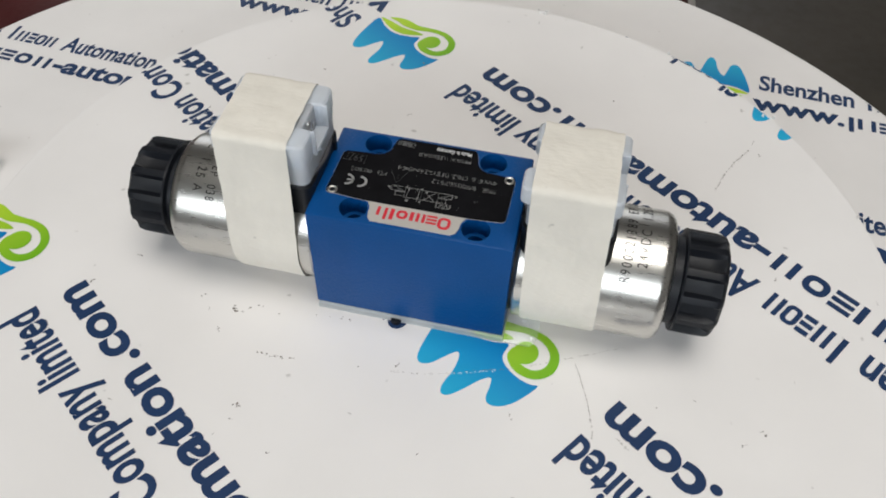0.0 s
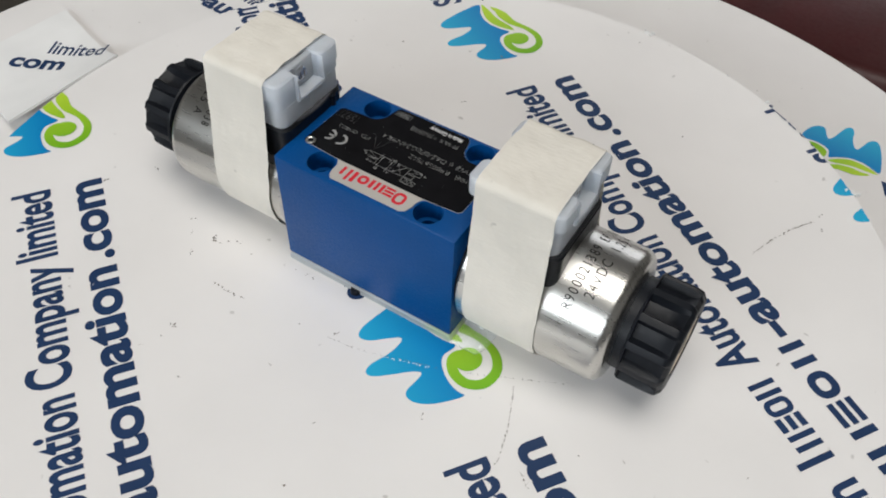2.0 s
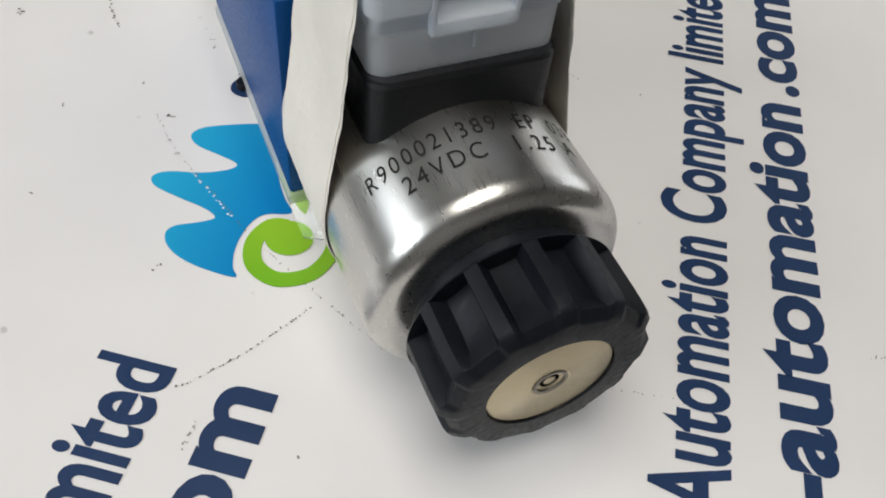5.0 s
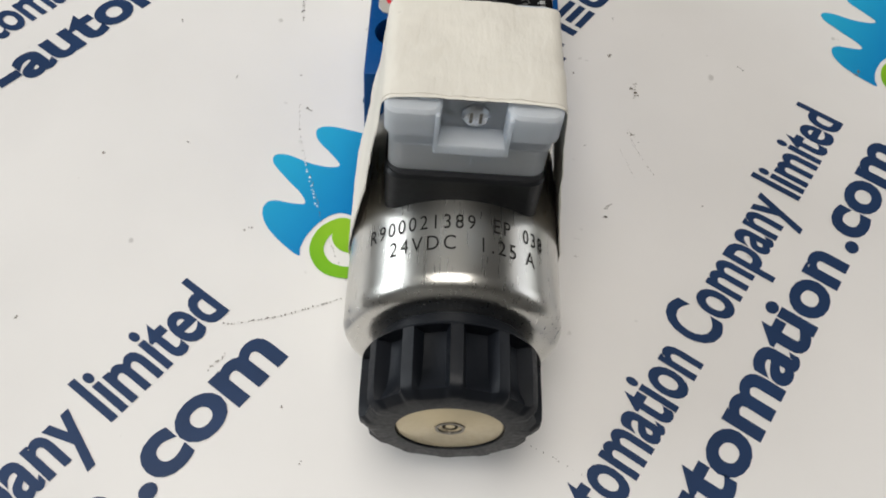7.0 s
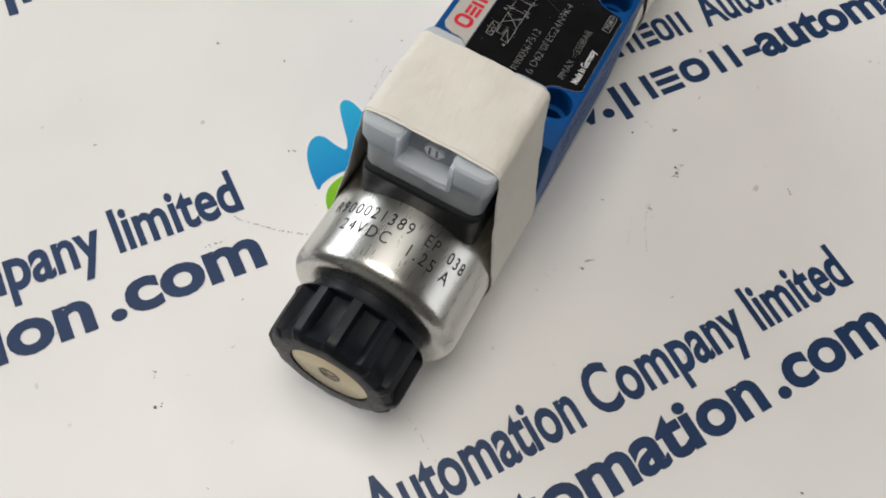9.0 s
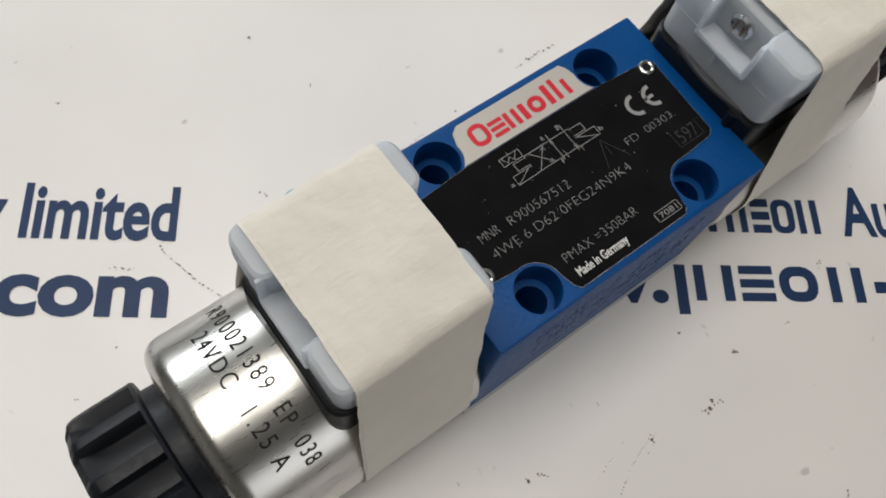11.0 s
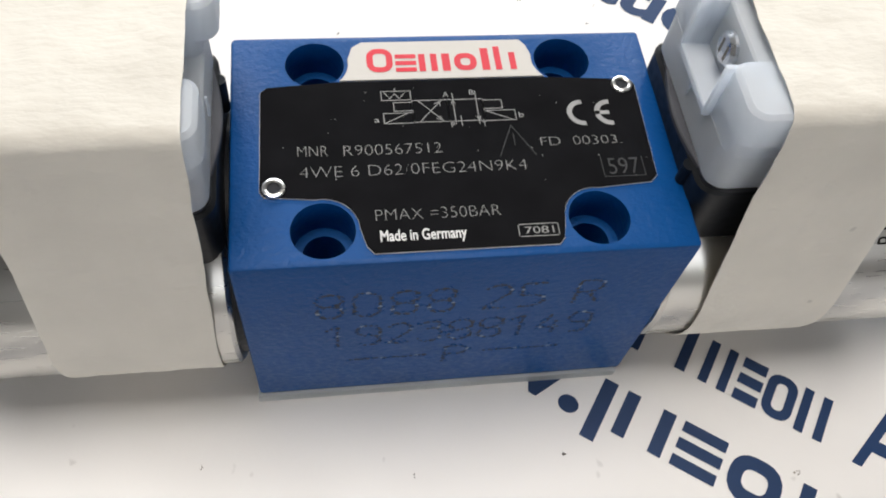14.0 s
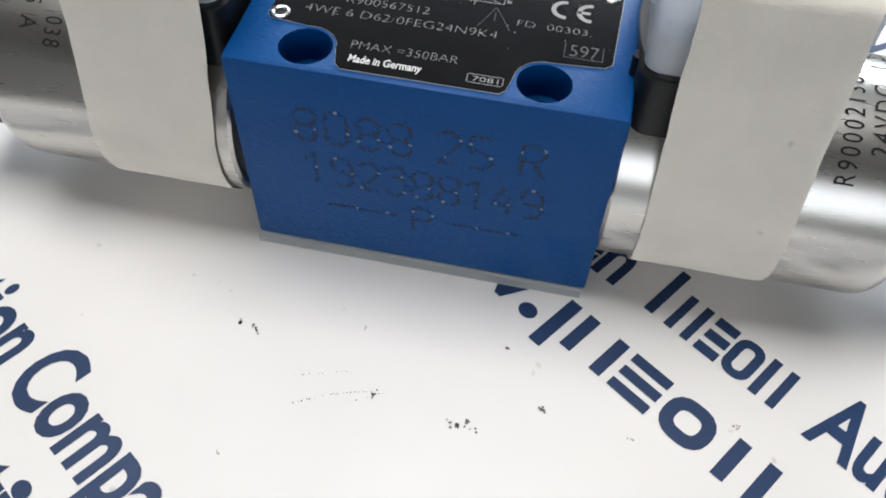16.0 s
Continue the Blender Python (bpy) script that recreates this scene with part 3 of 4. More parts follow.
def name_plate():
    def arc(cx, cy, r, a0, a1, n=8):
        return [(cx + r * math.cos(radians(a0 + (a1 - a0) * k / n)), cy + r * math.sin(radians(a0 + (a1 - a0) * k / n))) for k in range(n + 1)]
    low = [(-28.8, 9.8)] + [(-29, -8.6), (-28.4, -9.6)] + arc(-20.25, -15.5, 5.25, 100, 0) + [(-14.2, -18.6), (-13.2, -19.8), (13.4, -19.8), (14.3, -18.8)]
    low += arc(20.25, -15.5, 5.25, 180, 80) + [(29.6, -9.7), (30.8, -8.6), (31.4, 9.6), (30.6, 10.7)]
    low += [(17.4, 11.6), (-17.2, 11.6), (-27.8, 10.8)]
    plate = part("name_plate", slab(low, ZT, ZT + 0.35, 0.1), PLATE_BLACK, valve, "black anodised name plate with engraved figures")
    rim = slab([(x * 1.002, y * 1.003) for x, y in low], ZT, ZT + 0.2)
    part("plate_rim", rim, PLATE_BARE, plate, "bare bright rim")
    band = arc(20.25, 15.5, 5.2, 225, 170) + [(14.6, 18.6), (13.6, 19.9), (-12.6, 19.9), (-14.2, 18.8)] + arc(-20.25, 15.5, 5.25, 8, -45)
    z = ZT + 0.4
    part("maker_band", slab(band, ZT, z - 0.02, 0.08), PLATE_BARE, plate, "pale bare-metal band")
    zb = z + 0.03
    for kind, a, b, h in (("frame", -12.2, -8.2, 5.0), ("stack", -7.6, -4.4, 3.7), ("pair", -3.8, -1.0, 3.7), ("upright", 0.0, 1.1, 3.7), ("frame", 2.0, 5.5, 3.7), ("upright", 6.5, 7.6, 4.7), ("tall_pair", 8.7, 12.0, 5.0)):
        bm = bmesh.new()
        bars(bm, kind, a + 0.2, b + 0.4, 13.3, 13.3 + h, 1.05, zb)
        part("maker_bar", bm, PRINT_RED, plate, "plain red bar in place of a maker's name")
    zl = ZT + 0.41
    for text, a, b, base, h, w in (("MNR", -23.4, -19.0, -2.85, 2.0, -0.029), ("R900567512", -16.6, -1.8, -2.95, 2.0, -0.029), ("4WE 6 D62/0FEG24N9K4", -23.2, 10.8, -6.7, 2.0, -0.029),
                                   ("PMAX =350BAR", -12.7, 5.5, -14.6, 1.95, -0.029), ("FD  00303.", 13.7, 26.6, -2.4, 1.7, -0.029), ("7081", 8.6, 12.9, -17.95, 1.15, -0.005)):
        part("engraved_line", lettering(text, a, b, base, h, w, 1.0, zl), ENGRAVED, plate, "thin engraved figures")
    part("engraved_line", lettering("Made in Germany", -12.3, 0.1, -18.0, 1.75, 0.02, 1.0, zl), WHITE_PRINT, plate, "bold white printed words")
    part("faint_figures", lettering("597", 23.4, 28.3, -8.2, 3.0, -0.01, 1.0, zl), FAINT, plate, "faint stamped figures")
    bm = bmesh.new()
    for a, b in (((22.5, -8.6), (22.5, -5.0)), ((29.0, -8.6), (29.0, -5.0)), ((22.5, -8.6), (29.0, -8.6)), ((9.5, 1.8), (7.0, -4.0)), ((9.5, 1.8), (12.6, -4.0)), ((9.6, 0.2), (9.6, -2.0))):
        stroke(bm, a, b, 0.12, zl)
    part("scratches", bm, FAINT, plate, "faint scratches")
    bm = bmesh.new()
    for a, b in (((7.9, -18.4), (13.4, -18.4)), ((7.9, -16.35), (13.4, -16.35)), ((7.7, -18.2), (7.7, -16.5)), ((13.6, -18.2), (13.6, -16.5))):
        stroke(bm, a, b, 0.13, zl)
    part("figure_frame", bm, ENGRAVED, plate)
    rng = random.Random(21)
    bm = bmesh.new()
    for k in range(26):
        blot(bm, rng, rng.uniform(-27, 30), rng.uniform(-9, 10), rng.uniform(0.05, 0.13), zl)
    tagged(part("dust", bm, ENGRAVED, plate, "pale dust specks"), "", "", "", "stuff")
    # conformity letters: open rings
    def ring(cx, cy, r, w, bar):
        pts = [Vector((cx + r * math.cos(radians(a)), cy + r * math.sin(radians(a)))) for a in range(85, 276, 10)]
        b2 = ribbon(pts, [w] * len(pts), zl)
        if bar:
            stroke(b2, (cx - r, cy), (cx - 0.5, cy), w * 0.85, zl)
        return b2
    bm = ring(21.5, 3.9, 2.15, 0.85, False)
    joined(bm, ring(26.0, 3.8, 2.15, 0.85, True))
    part("conformity_letters", bm, ENGRAVED, plate, "pale engraved letters CE")
    # circuit symbol
    bm = bmesh.new()

    def rect(a0, b0, a1, b1):
        for p, q in (((a0, b0), (a1, b0)), ((a1, b0), (a1, b1)), ((a1, b1), (a0, b1)), ((a0, b1), (a0, b0))):
            stroke(bm, p, q, 0.14, zl)
    rect(-5.5, 3.0, 0.1, 7.3), rect(0.1, 3.0, 5.7, 7.3)
    rect(-10.1, 2.9, -5.5, 4.9), rect(-8.4, 5.3, -5.5, 7.0), rect(-10.2, 7.5, -5.6, 9.3)
    rect(5.7, 2.9, 10.6, 4.9), rect(5.7, 5.3, 8.7, 7.0)
    for p, q in (((-10.1, 2.9), (-6.2, 4.9)), ((5.9, 4.9), (10.2, 2.9)), ((-4.6, 3.0), (-0.8, 7.3)), ((-4.6, 7.3), (-0.8, 3.0)), ((1.0, 2.4), (1.0, 8.6)), ((4.7, 2.4), (4.7, 8.9)),
                 ((1.9, 2.2), (1.9, 4.0)), ((-9.7, 9.1), (-8.9, 7.8)), ((-8.9, 7.8), (-8.1, 8.8)), ((-8.1, 8.8), (-7.4, 7.8)), ((-7.4, 7.8), (-6.4, 9.1)), ((-8.0, 9.2), (-8.0, 9.9)),
                 ((-1.3, 7.0), (-1.1, 6.2)), ((-1.3, 6.8), (-2.0, 6.6)), ((-1.1, 3.3), (-1.3, 4.1)), ((-1.1, 3.3), (-1.9, 3.6)), ((1.0, 7.2), (0.7, 6.5)), ((1.0, 7.2), (1.3, 6.5)), ((4.7, 3.1), (4.4, 3.8)), ((4.7, 3.1), (5.0, 3.8))):
        stroke(bm, p, q, 0.13, zl)
    for ch, a, b, base in (("A", -0.5, 0.4, 7.9), ("B", 3.8, 4.5, 8.2), ("P", 0.2, 0.8, 1.8), ("T", 5.1, 5.8, 1.8), ("a", -11.6, -10.8, 3.2), ("b", 11.1, 11.9, 3.4)):
        joined(bm, lettering(ch, a, b, base, 1.0, 0, 1.0, zl))
    part("circuit_symbol", bm, ENGRAVED, plate, "thin engraved circuit symbol")
    for x, y in ((-27.0, -8.2), (29.2, 9.5)):
        b2 = bmesh.new()
        n = 28
        rings = []
        for r, h in ((1.75, 0.3), (1.65, 0.62), (1.3, 0.72), (1.0, 0.55), (0.95, -2.5)):
            rings.append([b2.verts.new((x + r * math.cos(2 * math.pi * k / n), y + r * math.sin(2 * math.pi * k / n), ZT + h)) for k in range(n)])
        for a, b in zip(rings, rings[1:]):
            for k in range(n):
                b2.faces.new((a[k], a[(k + 1) % n], b[(k + 1) % n], b[k]))
        part("rivet", b2, STEEL, plate, "bright tubular rivet", True)
        # Black disc set inside the rivet in place of its inner shade.
        part("rivet_shade", cylinder(x, y, ZT + 0.30, ZT + 0.42, 0.98, 20), BLACK, plate, "black disc for the shade in the hollow rivet")


name_plate()


HALF = Matrix.Rotation(math.pi, 4, "Z")


def solenoid(plus):
    flip = HALF if plus else Matrix.Identity(4)

    def put(name, bm, mat, parent, label="", smooth=False):
        if plus:
            on_cap = name.startswith(("cap", "contact", "slotted", "screw", "moulded", "pocket"))
            for v in bm.verts:
                v.co.x -= 2.5 * (-35.2 - v.co.x) / 26.7 if on_cap else 2.5 * min(1, max(0, (-35.5 - v.co.x) / 12))
        bm.transform(flip)
        return part(name, bm, mat, parent, label, smooth)
    prof = [(-32.5, 18.5), (-34.6, 18.5), (-34.6, 21.7), (-35.2, 22.35), (-80.1, 22.35)]
    prof += [(-80.1 - 4.3 * math.sin(radians(a)), 18.05 + 4.3 * math.cos(radians(a))) for a in range(10, 91, 10)] + [(-84.7, 16.5)]
    coil = put("solenoid", lathe(prof, 96), STEEL, valve, "bright nickel-plated solenoid can", True)
    put("seal_ring", lathe([(-31.5, 19), (-31.5, 20.6), (-34.7, 20.6), (-34.7, 19)], 64), BLACK, coil, "black rubber seal")
    shift = 0.1 if plus else 0.0
    for text, a0, a1, xb in (("R900021389", 51.0, -6.5, -70.6), ("EP", -16.0, -25.0, -70.6), ("038", -33, -47, -70.6), ("24VDC", 37.0, 3.0, -75.4), ("1.25 A", -10.0, -40.5, -75.4)):
        r = 22.45
        s0, s1 = -radians(a0) * r, -radians(a1) * r
        bm = lettering(text, s0, s1, 0, 3.2, 0.0, 1.3)
        bmesh.ops.triangulate(bm, faces=bm.faces[:])
        for v in bm.verts:
            th = -v.co.x / r
            v.co = Vector((xb + shift + v.co.y, r * math.sin(th), AXIS + r * math.cos(th)))
        put("etched_line", bm, ETCHED, coil, "dark etched figures")
    # fluted nut
    n_f, per = 12, 20
    n = n_f * per
    stations = [(-83.4, 15.2, 0), (-87.6, 15.4, 0), (-87.9, 15.9, 0), (-88.0, 17.5, 0), (-88.6, 17.85, 0), (-88.7, 17.85, 1), (-92.0, 17.85, 1), (-95.5, 17.85, 0.95), (-98.0, 17.8, 0.82), (-99.7, 17.7, 0.5), (-100.8, 17.4, 0.3), (-102.0, 15.8, 0.2), (-102.2, 15.2, 0.14),
                (-102.2, 10.6, 0), (-100.8, 10.4, 0)]
    bm = bmesh.new()
    rings = []
    for x, r, depth in stations:
        ring = []
        for k in range(n):
            a = 2 * math.pi * k / n
            f = ((k % per) + 0.5) / per
            # a flute between two ridges: steep flanks and a hollow floor
            s = max(0.0, min(1.0, (0.5 - abs(f - 0.5) - 0.15) / 0.05))
            hollow = s * (2.3 + 0.9 * math.cos(math.pi * (f - 0.5)))
            rr = r - depth * hollow
            ring.append(bm.verts.new((x, rr * math.cos(a), AXIS + rr * math.sin(a))))
        rings.append(ring)
    for a, b in zip(rings, rings[1:]):
        for k in range(n):
            bm.faces.new((a[k], a[(k + 1) % n], b[(k + 1) % n], b[k]))
    bm.faces.new(rings[0])
    bmesh.ops.recalc_face_normals(bm, faces=bm.faces[:])
    nut = put("locking_nut", bm, BLACK, valve, "black fluted plastic locking nut", True)
    put("end_disc", lathe([(-100.6, 10.5), (-101.7, 10.4), (-101.9, 10.0), (-101.75, 3.6), (-101.9, 3.3), (-101.8, 2.9), (-101.6, 2.5), (-101.55, 1.6), (-101.3, 1.3), (-101.55, 1.0), (-101.6, 0.02)], 56, False), BRASS, nut, "pale yellow metal end disc with a dimple", True)
    put("dimple_ring", lathe([(-101.55, 2.85), (-102, 2.85), (-102, 2.35), (-101.55, 2.3)], 32), DULL, nut, "dull rim of the dimple", True)
    # socket block over the can, with a soft gasket round its top
    sock = put("socket_block", slab(rounded(-63.9, -34.5, -15.4, 15.4, 3.2), 41.5, 54.0, 0.5), SOCKET, valve, "black plastic plug socket block", True)
    bm = slab(rounded(-63.5, -35.1, -15.1, 15.1, 3.4), 53.8, 55.0, 0.5)
    put("gasket", bm, GASKET, sock, "dark grey rubber gasket", True)
    swell = [(-35.2 + 1.5 * math.sin(math.pi * k / 16), -9.0 + 20 * k / 16) for k in range(17)] + [(-36.2, 11.0), (-36.2, -9.0)]
    put("gasket_lip", slab(swell[::-1], 53.9, 54.9, 0.2), GASKET_GREY, sock, "grey rubber lip of the gasket", True)
    put("latch", cylinder(-34.6, 9.5, 47, 53.5, 1.1, 16), BLACK, sock, "small black latch pin")
    # milky cap over the contacts: a hollow box, four lobes under its top, a screw pocket at each side
    cap = put("contact_cap", slab(rounded(-62.6, -35.2, -14.9, 14.9, 2.8), 54.7, 62.5, 0.4), CAPPLASTIC, valve, "milky white plastic dust cap", True)
    put("cap_top", slab(rounded(-58.9, -38.2, -13.6, 13.6, 1.0), 62.2, 71.4, 0.3), CAPPLASTIC, cap, "", True)
    for y0, y1, xi in ((5.6, 15.7, -35.0 if plus else -32.8), (-15.7, -5.9, -35.0 if plus else -34.2)):
        put("cap_cheek", slab(rounded(-62.4, -35.3, max(y0, -14.9), min(y1, 14.9), 1.6), 62.2, 66.0, 0.3), CAPPLASTIC, cap, "", True)
        put("cap_lip", slab(rounded(-63.6, xi, y0, y1, 2.4), 65.6, 71.8, 0.6), CAPPLASTIC, cap, "", True)
    for x, d in ((-62.6, -1), (-35.2, 1)):
        # small moulded rib under the pocket
        put("moulded_rib", rbox(min(x, x + 0.35 * d), max(x, x + 0.35 * d), -0.9, -0.3, 57.6, 61.4, 0.12), CAPPLASTIC, cap, "", True)
        face = x - (3.0 if d > 0 else 3.6) * d
        if plus or d < 0:
            # pocket round the screw: a floor and two cheeks, open above
            lip = x + (0.9 if d > 0 else 1.2) * d
            put("pocket_floor", slab(rounded(min(face, lip), max(face, lip), -6.9, 6.7, 0.5), 61.5, 63.8 if d < 0 else 62.8, 0.2), CAPPLASTIC, cap, "", True)
            for y0 in (-6.9, 5.9):
                put("pocket_cheek", rbox(min(face, lip), max(face, lip), y0, y0 + 0.8, 62.5, 71.2, 0.2), CAPPLASTIC, cap, "", True)
        head = lathe([(0, 0.1), (0, 2.6), (1.4, 2.6), (1.9, 2.1), (1.9, 0.1)], 28)
        bmesh.ops.translate(head, verts=head.verts[:], vec=(0, 0, -AXIS))
        head.transform(Matrix.Rotation(0 if d > 0 else math.pi, 4, "Z"))
        bmesh.ops.translate(head, verts=head.verts[:], vec=(face - 0.9 * d, -0.6, 67.2))
        put("slotted_screw", head, SCREW, cap, "small slotted screw head", True)
        out = face + 1.02 * d
        # Dull strips just proud of the head, coloured to stand for shaded slots.
        for y0 in (-1.75, 0.0):
            put("screw_slot_shade", rbox(min(out, out - 0.3 * d), max(out, out - 0.3 * d), y0, y0 + 0.55, 65.9, 68.5), DULL, cap, "dull grey strip for the shade in the screw slot")
    return coil


solenoid(False)
solenoid(True)


def tape(inner, outer, skew_back, skew_front, seed, turns=0):
    """A band of crepe tape over the cap and round under the can; inner and outer are its edges along the axis."""
    top, half, r = 72.2, 16.2, 22.6
    # outline across: top corners, tangents to the can, the can's underside
    c = Vector((half, top - AXIS))
    d, ang = c.length, math.atan2(c.y, c.x)
    tang = ang - math.acos(r / d)
    pts = []
    rc = 2.4
    corner = [(half - rc + rc * math.cos(radians(a)), top - rc + rc * math.sin(radians(a))) for a in (75, 55, 35, 15)]
    for k in range(25):
        pts.append(((half - rc) * (-1 + 2 * k / 24), top + 0.3 * math.cos(math.pi * (k - 12) / 28)))
    pts = [(-x, z) for x, z in reversed(corner)] + pts + corner
    side = []
    foot = (r * math.cos(tang), AXIS + r * math.sin(tang))
    side += [(half + 0.0, top - rc)]
    for k in range(1, 30):
        f = k / 30
        bulge = -0.5 * math.sin(math.pi * f)
        side.append((half + (foot[0] - half) * f + bulge, top - rc + (foot[1] - top + rc) * f))
    low = [(r * math.cos(tang - (tang + math.pi / 2) * k / 14), AXIS + r * math.sin(tang - (tang + math.pi / 2) * k / 14)) for k in range(15)]
    right = side + low
    left = [(-x, z) for x, z in reversed(right)]
    loop = left[1:] + pts + right[:-1]
    rng = random.Random(seed)
    m, rows = 30, []
    bm = bmesh.new()
    n = len(loop)
    for lift in (0.14 * turns, 0.14 * turns + 0.12):
        grid = []
        for i, (y, z) in enumerate(loop):
            row = []
            fall = max(0.0, (top - z) / 50)
            sh = (skew_back if y > 0 else skew_front) * fall
            for k in range(m + 1):
                t = k / m
                x = inner + (outer - inner) * t + sh
                if k in (0, m):
                    x += (0.28 if z > 45 else 0.2) * noise.noise(Vector((y * 0.2, z * 0.2, seed + k + 7 * turns)))
                q = Vector((0, y, z - AXIS - 12)).normalized()
                wob = 0.5 * noise.noise(Vector((x * 0.12, y * 0.14, z * 0.14 + seed))) + 0.26 * noise.noise(Vector((x * 0.45, y * 0.35, z * 0.35 + seed)))
                wob += 0.09 * noise.noise(Vector((x * 0.8, y * 0.9, z * 0.9 + seed))) + 0.05 * noise.noise(Vector((x * 1.4, y * 1.6, z * 1.6 + seed)))
                wob = max(wob, -0.22) if z > 45 else max(wob * 0.4, -0.05)
                row.append(bm.verts.new(Vector((x, y, z)) + q * (lift + wob + 0.15)))
            grid.append(row)
        rows.append(grid)
    a, b = rows
    for i in range(n):
        j = (i + 1) % n
        for k in range(m):
            bm.faces.new((b[i][k], b[i][k + 1], b[j][k + 1], b[j][k]))
            bm.faces.new((a[i][k + 1], a[i][k], a[j][k], a[j][k + 1]))
        for k in (0, m):
            bm.faces.new((a[i][k], b[i][k], b[j][k], a[j][k]))
    bmesh.ops.recalc_face_normals(bm, faces=bm.faces[:])
    part("masking_tape", bm, CREPE, valve, "band of cream crepe masking tape", True)


tape(-36.2, -61.0, -2.0, -1.6, 3)
tape(-35.9, -60.3, -2.0, -1.9, 3, 1)
tape(40.6, 64.6, -1.4, 1.6, 11)
tape(40.3, 63.9, -1.4, 1.3, 11, 1)


def base_cover():
    bm = slab([(-33.7, 22.2), (34.3, 22.2), (34.3, -21.6), (-33.7, -21.6)][::-1], 0.12, 2.96, 0.5)
    cover = part("base_cover", bm, CLEAR, valve, "clear plastic cover under the body")
    cover.visible_shadow = False
    tab = part("cover_tab", slab([(-34.0, 1), (-43, 3), (-45.5, 7), (-45.5, 18), (-43.5, 22.0), (-34.0, 22.2)][::-1], 0.3, 0.7, 0.1), CLEAR_FILM, cover, "clear plastic pull tab")
    tab.visible_shadow = False
    part("stopper", cylinder(5.3, 22.0, 0.2, 1.9, 2.0, 20, 1.8, 0.2), BLACK, cover, "small dark stopper")


base_cover()


# ---- marks on the disc
def scuffs():
    rng = random.Random(9)
    spots = [(48.7, 67.4, 2.6), (48.5, 73, 1.2), (22.2, -36, 1.5), (-30.8, -41.6, 1.8), (15.5, -54.3, 2.6), (-20.3, 92.4, 1.9), (13, 44, 1.0), (-28, -42.4, 1.2), (-44, -33, 1.0), (-6.4, -38, 0.8),
             (-41.5, 51, 1.8), (-124.5, 38, 2.2), (-118, 43.5, 1.8), (18.8, -54.3, 1.6), (-25.6, -68.5, 1.0), (65.5, -43.7, 1.4), (46.7, -50.4, 1.2), (-14.6, 71, 1.0), (30, -48, 1.6), (30, -125.5, 2.4),
             (120, 30.4, 2.0), (-89, 36, 0.9), (-1.4, -51.7, 1.4), (28.5, -88.4, 1.6), (-18.3, -172, 1.6), (90, 75, 1.2), (-60, -120, 1.6), (75, -110, 1.4), (-130, -30, 1.4), (-70, 100, 1.3), (10, 130, 1.3),
             (76.9, 27.1, 1.8), (63.6, 30.4, 3.0), (60.2, 31, 1.2), (72.8, 32.7, 1.0), (66.1, 40.2, 1.6), (53.9, 26.9, 0.9), (47.5, 28.9, 0.8), (34, 26.5, 1.0), (29.2, 25.7, 0.8), (24.6, 25.2, 0.9), (21.6, 25.6, 1.0), (51.9, 79.1, 1.0), (0.3, 40.1, 1.9),
             (32.3, 81.5, 1.2), (11, 61.8, 1.0), (-122.7, -106.8, 1.8), (-125, -99, 1.3), (-101.2, 30.4, 1.1), (-135, 15.2, 0.8), (108, 14.9, 1.8)]
    for x, y, s in spots:
        bm = bmesh.new()
        a = rng.uniform(0, 6.28)
        for k in range(rng.randint(3, 6)):
            t = rng.uniform(-0.6, 0.6) * s
            blot(bm, rng, x + t * math.cos(a) + rng.gauss(0, 0.12 * s), y + t * math.sin(a) + rng.gauss(0, 0.12 * s), rng.uniform(0.12, 0.34) * s * 0.66)
        tagged(part("scuff", bm, GRIME), "small brown scuff on the disc", "scuff", "scuffs on the disc", "stuff")
    lines = [([(2, 43), (-12, 40.8), (-27, 35.7), (-37, 32.9)], 0.20, 0.75), ([(-37, 32.9), (-49, 27.6), (-62, 21.3), (-76, 14.2)], 0.22, 0.7), ([(-60.4, 25.6), (-63, 32), (-66.5, 41.2), (-69, 52.5)], 0.26, 1.0),
             ([(-76.5, 50.2), (-81, 54)], 0.3, 0.8), ([(-106.5, -72.5), (-111, -85), (-115.6, -94), (-120.8, -101.7)], 0.36, 1.1), ([(49.7, 46), (43, 46.4), (36, 45.7)], 0.34, 0.9), ([(63, 31.4), (55, 26.8)], 0.4, 0.8),
             ([(-17, -51), (-12, -49.4), (-7.4, -48)], 0.16, 0.6), ([(-15.3, -56.4), (-8.3, -53.1), (0.8, -50.1)], 0.2, 0.7), ([(12.3, -54), (17.5, -54.6)], 0.32, 0.9), ([(-3.9, -53.6), (0.5, -51)], 0.2, 0.5),
             ([(-26.5, -43.6), (-28.2, -41.6)], 0.3, 0.6), ([(110, -60), (118, -75)], 0.25, 0.7), ([(-95, -20), (-101, -31)], 0.2, 0.5)]
    for pts, w, dense in lines:
        bm = bmesh.new()
        path = smooth_line(pts, 8)
        for a, b in zip(path, path[1:]):
            n = max(1, round((b - a).length / 0.4 * dense))
            for k in range(n):
                if rng.random() < 0.72:
                    p = a.lerp(b, rng.random())
                    blot(bm, rng, p.x + rng.gauss(0, w * 0.5), p.y + rng.gauss(0, w * 0.5), w * rng.uniform(0.35, 1.0))
        if pts[0] == (2, 43):
            pale = bmesh.new()
            for a, b in zip(path, path[1:]):
                for k in range(3):
                    p = a.lerp(b, rng.random())
                    if -33 < p.x < -6 and rng.random() < 0.7:
                        blot(pale, rng, p.x + rng.gauss(0, 0.2), p.y + 0.5 + rng.gauss(0, 0.2), 0.26 * rng.uniform(0.5, 1.2), 0.24)
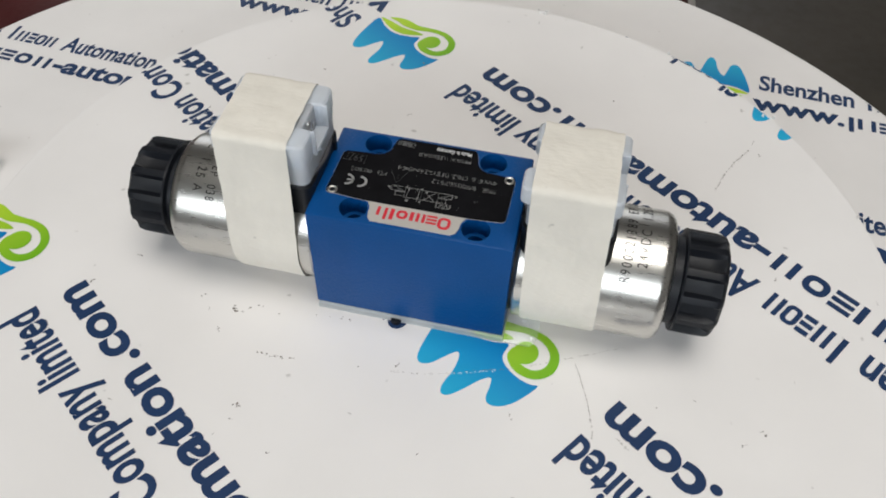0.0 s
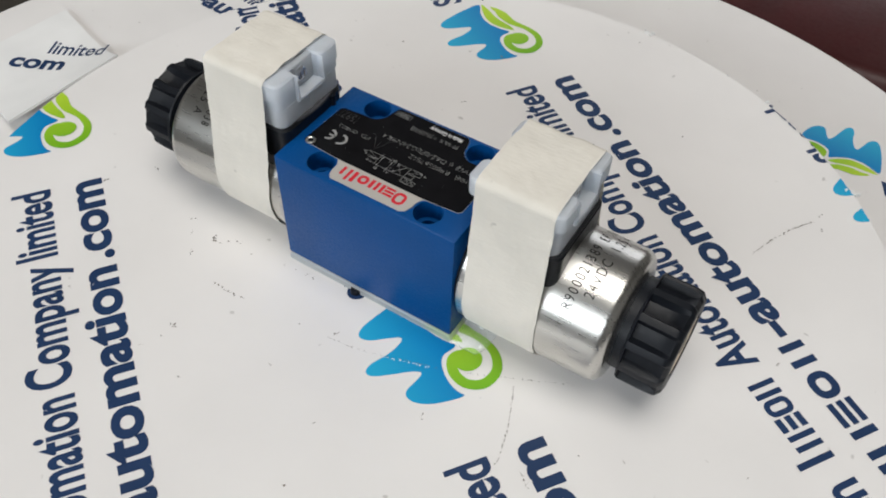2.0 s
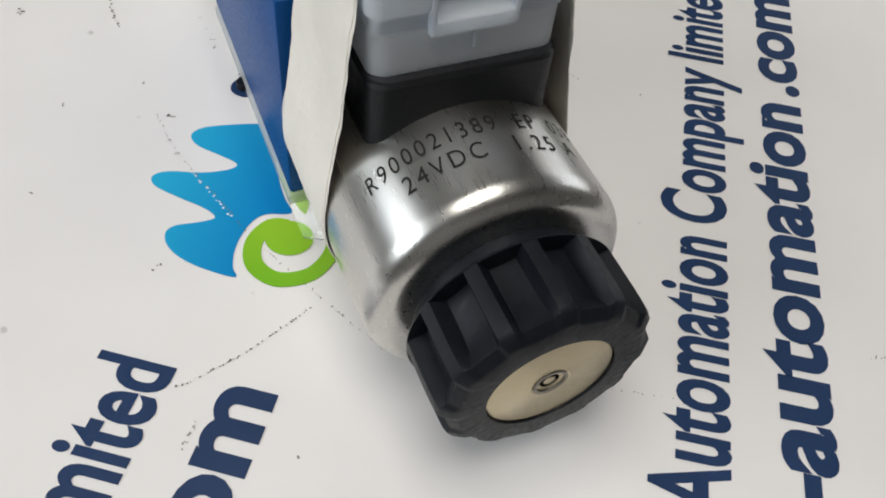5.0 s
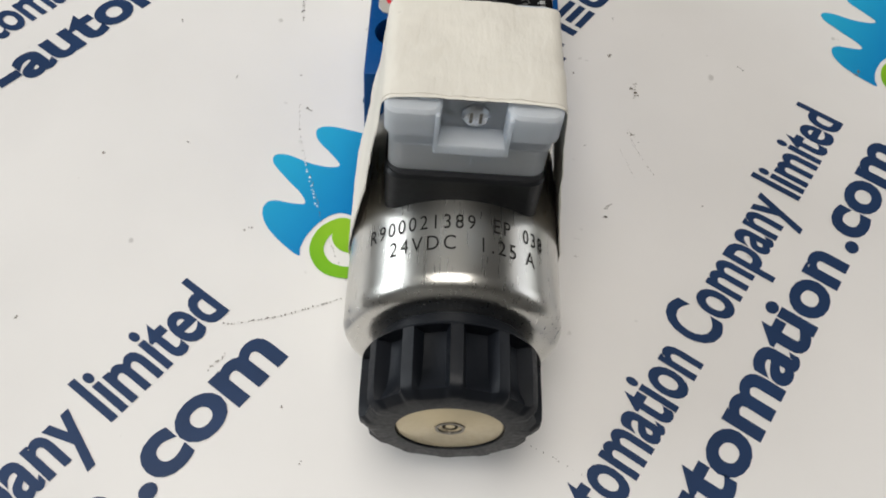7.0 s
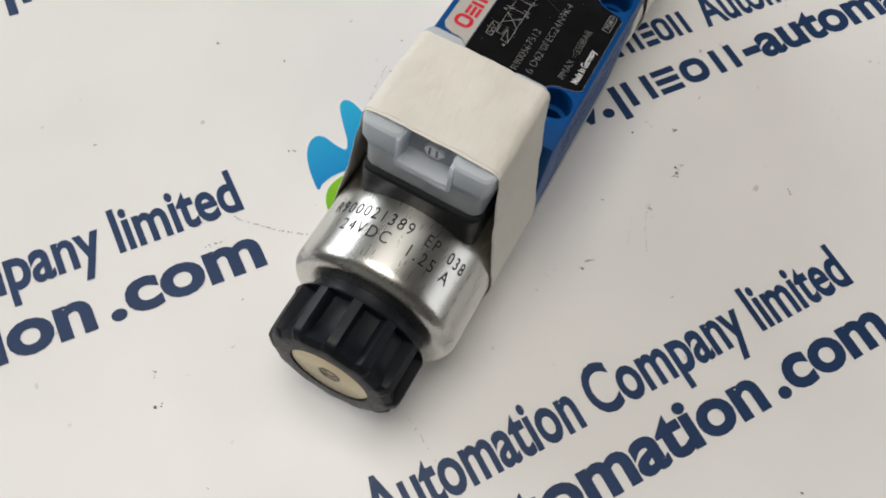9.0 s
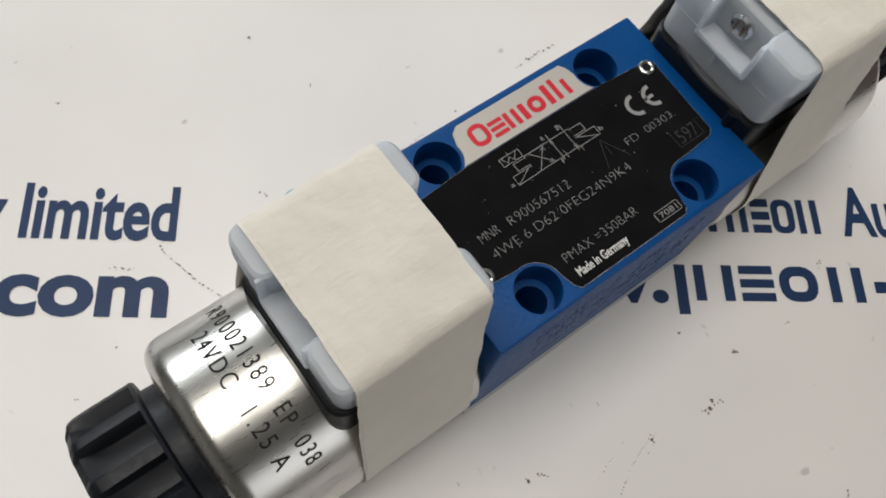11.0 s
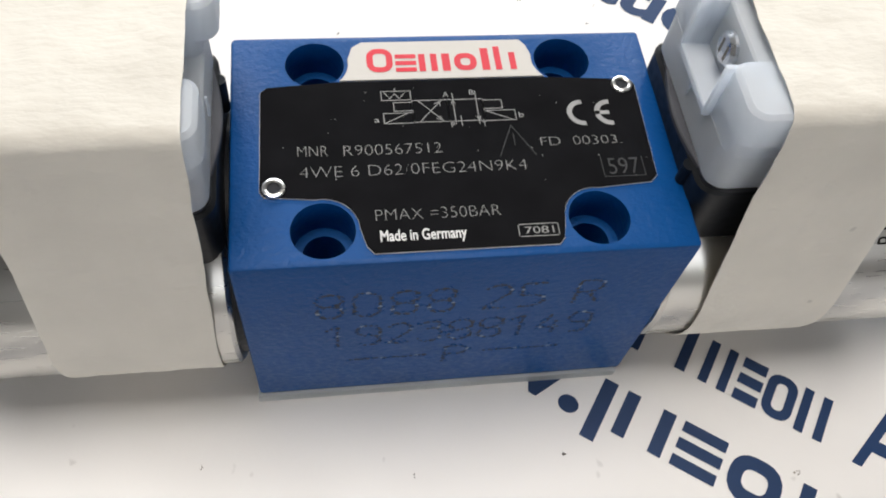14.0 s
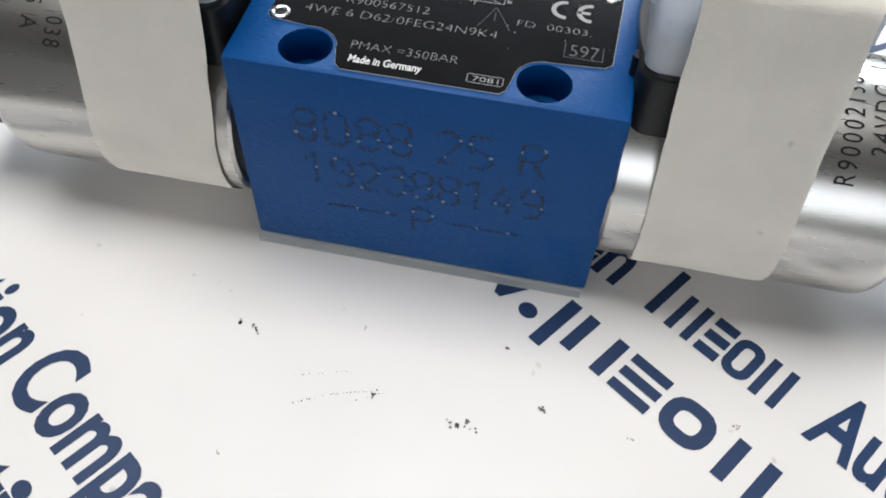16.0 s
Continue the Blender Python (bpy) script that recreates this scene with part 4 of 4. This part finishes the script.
            tagged(part("scratch", pale, PAPER_EDGE), "pale broken scratch through the blue print", "scratch", "scratches on the disc", "stuff")
        tagged(part("scratch", bm, GRIME), "broken dark scratch across the disc", "scratch", "scratches on the disc", "stuff")


scuffs()


# ---- a loose printed sheet on the table, its corner curling up
def loose_sheet():
    t = thing("paper_sheet", "loose white printed sheet with a curling corner, lying on the table", "sheet", at=(293, -59, -70))
    corner, along, across = Vector((248, -76)), Vector((0.93, -0.30)).normalized(), Vector((0.12, 0.99)).normalized()

    def height(a, b):
        return -69.5 + 11.0 * max(0.0, 1 - a / 40) ** 2 * (1 - 0.35 * min(1, b / 70))
    bm = bmesh.new()
    rows = []
    for lift in (0.0, 1.5):
        rows.append([[bm.verts.new((corner + along * a + across * b).to_3d() + Vector((0, 0, height(a, b) + lift))) for b in range(0, 71, 7)] for a in range(0, 79, 6)])
    lo, hi = rows
    n, m = len(lo), len(lo[0])
    for i in range(n - 1):
        for k in range(m - 1):
            bm.faces.new((hi[i][k], hi[i + 1][k], hi[i + 1][k + 1], hi[i][k + 1]))
            bm.faces.new((lo[i][k + 1], lo[i + 1][k + 1], lo[i + 1][k], lo[i][k]))
    rim = [(i, 0) for i in range(n)] + [(n - 1, k) for k in range(1, m)] + [(i, m - 1) for i in range(n - 2, -1, -1)] + [(0, k) for k in range(m - 2, 0, -1)]
    for (i, k), (i2, k2) in zip(rim, rim[1:] + rim[:1]):
        bm.faces.new((lo[i][k], lo[i2][k2], hi[i2][k2], hi[i][k]))
    bmesh.ops.recalc_face_normals(bm, faces=bm.faces[:])
    part("sheet", bm, PAPER_EDGE, t, "", True)
    turn = Matrix.Rotation(radians(204), 4, "Z")
    for text, end, h, w, ln in (("limited", (265, -77), 11.5, 0.012, 34), ("com", (276, -56), 11.5, 0.035, 33)):
        b2 = lettering(text, -ln, 0, 0, h, w)
        b2.transform(turn)
        for v in b2.verts:
            p = Vector((v.co.x + end[0], v.co.y + end[1]))
            d = p - corner
            det = along.x * across.y - along.y * across.x
            a, b = (d.x * across.y - d.y * across.x) / det, (along.x * d.y - along.y * d.x) / det
            v.co = Vector((p.x, p.y, height(max(a, 0), max(0, b)) + 1.7))
        for piece in letters_of(b2, turn):
            part("printed_letter", piece, INK, t, "navy printed letter")
        b2.free()


loose_sheet()


# ---- chairs behind the table
def chair(x, y, turn, name="chair"):
    ch = thing("chair", "maroon padded chair with a pale tube frame", "chair", "chairs by the table", at=(0, 0, -820))
    part("seat", rbox(-210, 210, -210, 210, -420, -360, 25, 3), LEATHER, ch, "", True)
    part("backrest", rbox(-200, 200, 195, 240, -200, 120, 20, 3), LEATHER, ch, "", True)
    for sx in (-215, 215):
        pts = smooth_line([(-195, -820), (-200, -430), (190, -420), (225, -150), (225, 110)], 5)
        bm = bmesh.new()
        rings = []
        for i, p in enumerate(pts):
            d = (pts[min(i + 1, len(pts) - 1)] - pts[max(i - 1, 0)]).normalized()
            s = Vector((-d.y, d.x))
            rings.append([bm.verts.new((sx + 11 * math.cos(k * math.pi / 4), p.x + 11 * s.x * math.sin(k * math.pi / 4), p.y + 11 * s.y * math.sin(k * math.pi / 4))) for k in range(8)])
        for a, b in zip(rings, rings[1:]):
            for k in range(8):
                bm.faces.new((a[k], a[(k + 1) % 8], b[(k + 1) % 8], b[k]))
        bm.faces.new(rings[0])
        bm.faces.new(rings[-1])
        bmesh.ops.recalc_face_normals(bm, faces=bm.faces[:])
        part("side_tube", bm, TUBE, ch, "pale bent tube", True)
        part("leg", rbox(sx - 11, sx + 11, 180, 202, -820, -420, 4, 2), TUBE, ch)
    ch.matrix_world = pose(x, y, -0.82, 0, 0, turn)
    return ch


first = chair(0.055, -0.98, 182)
copy_thing(first, pose(0.80, -0.62, -0.82, 0, 0, 235))
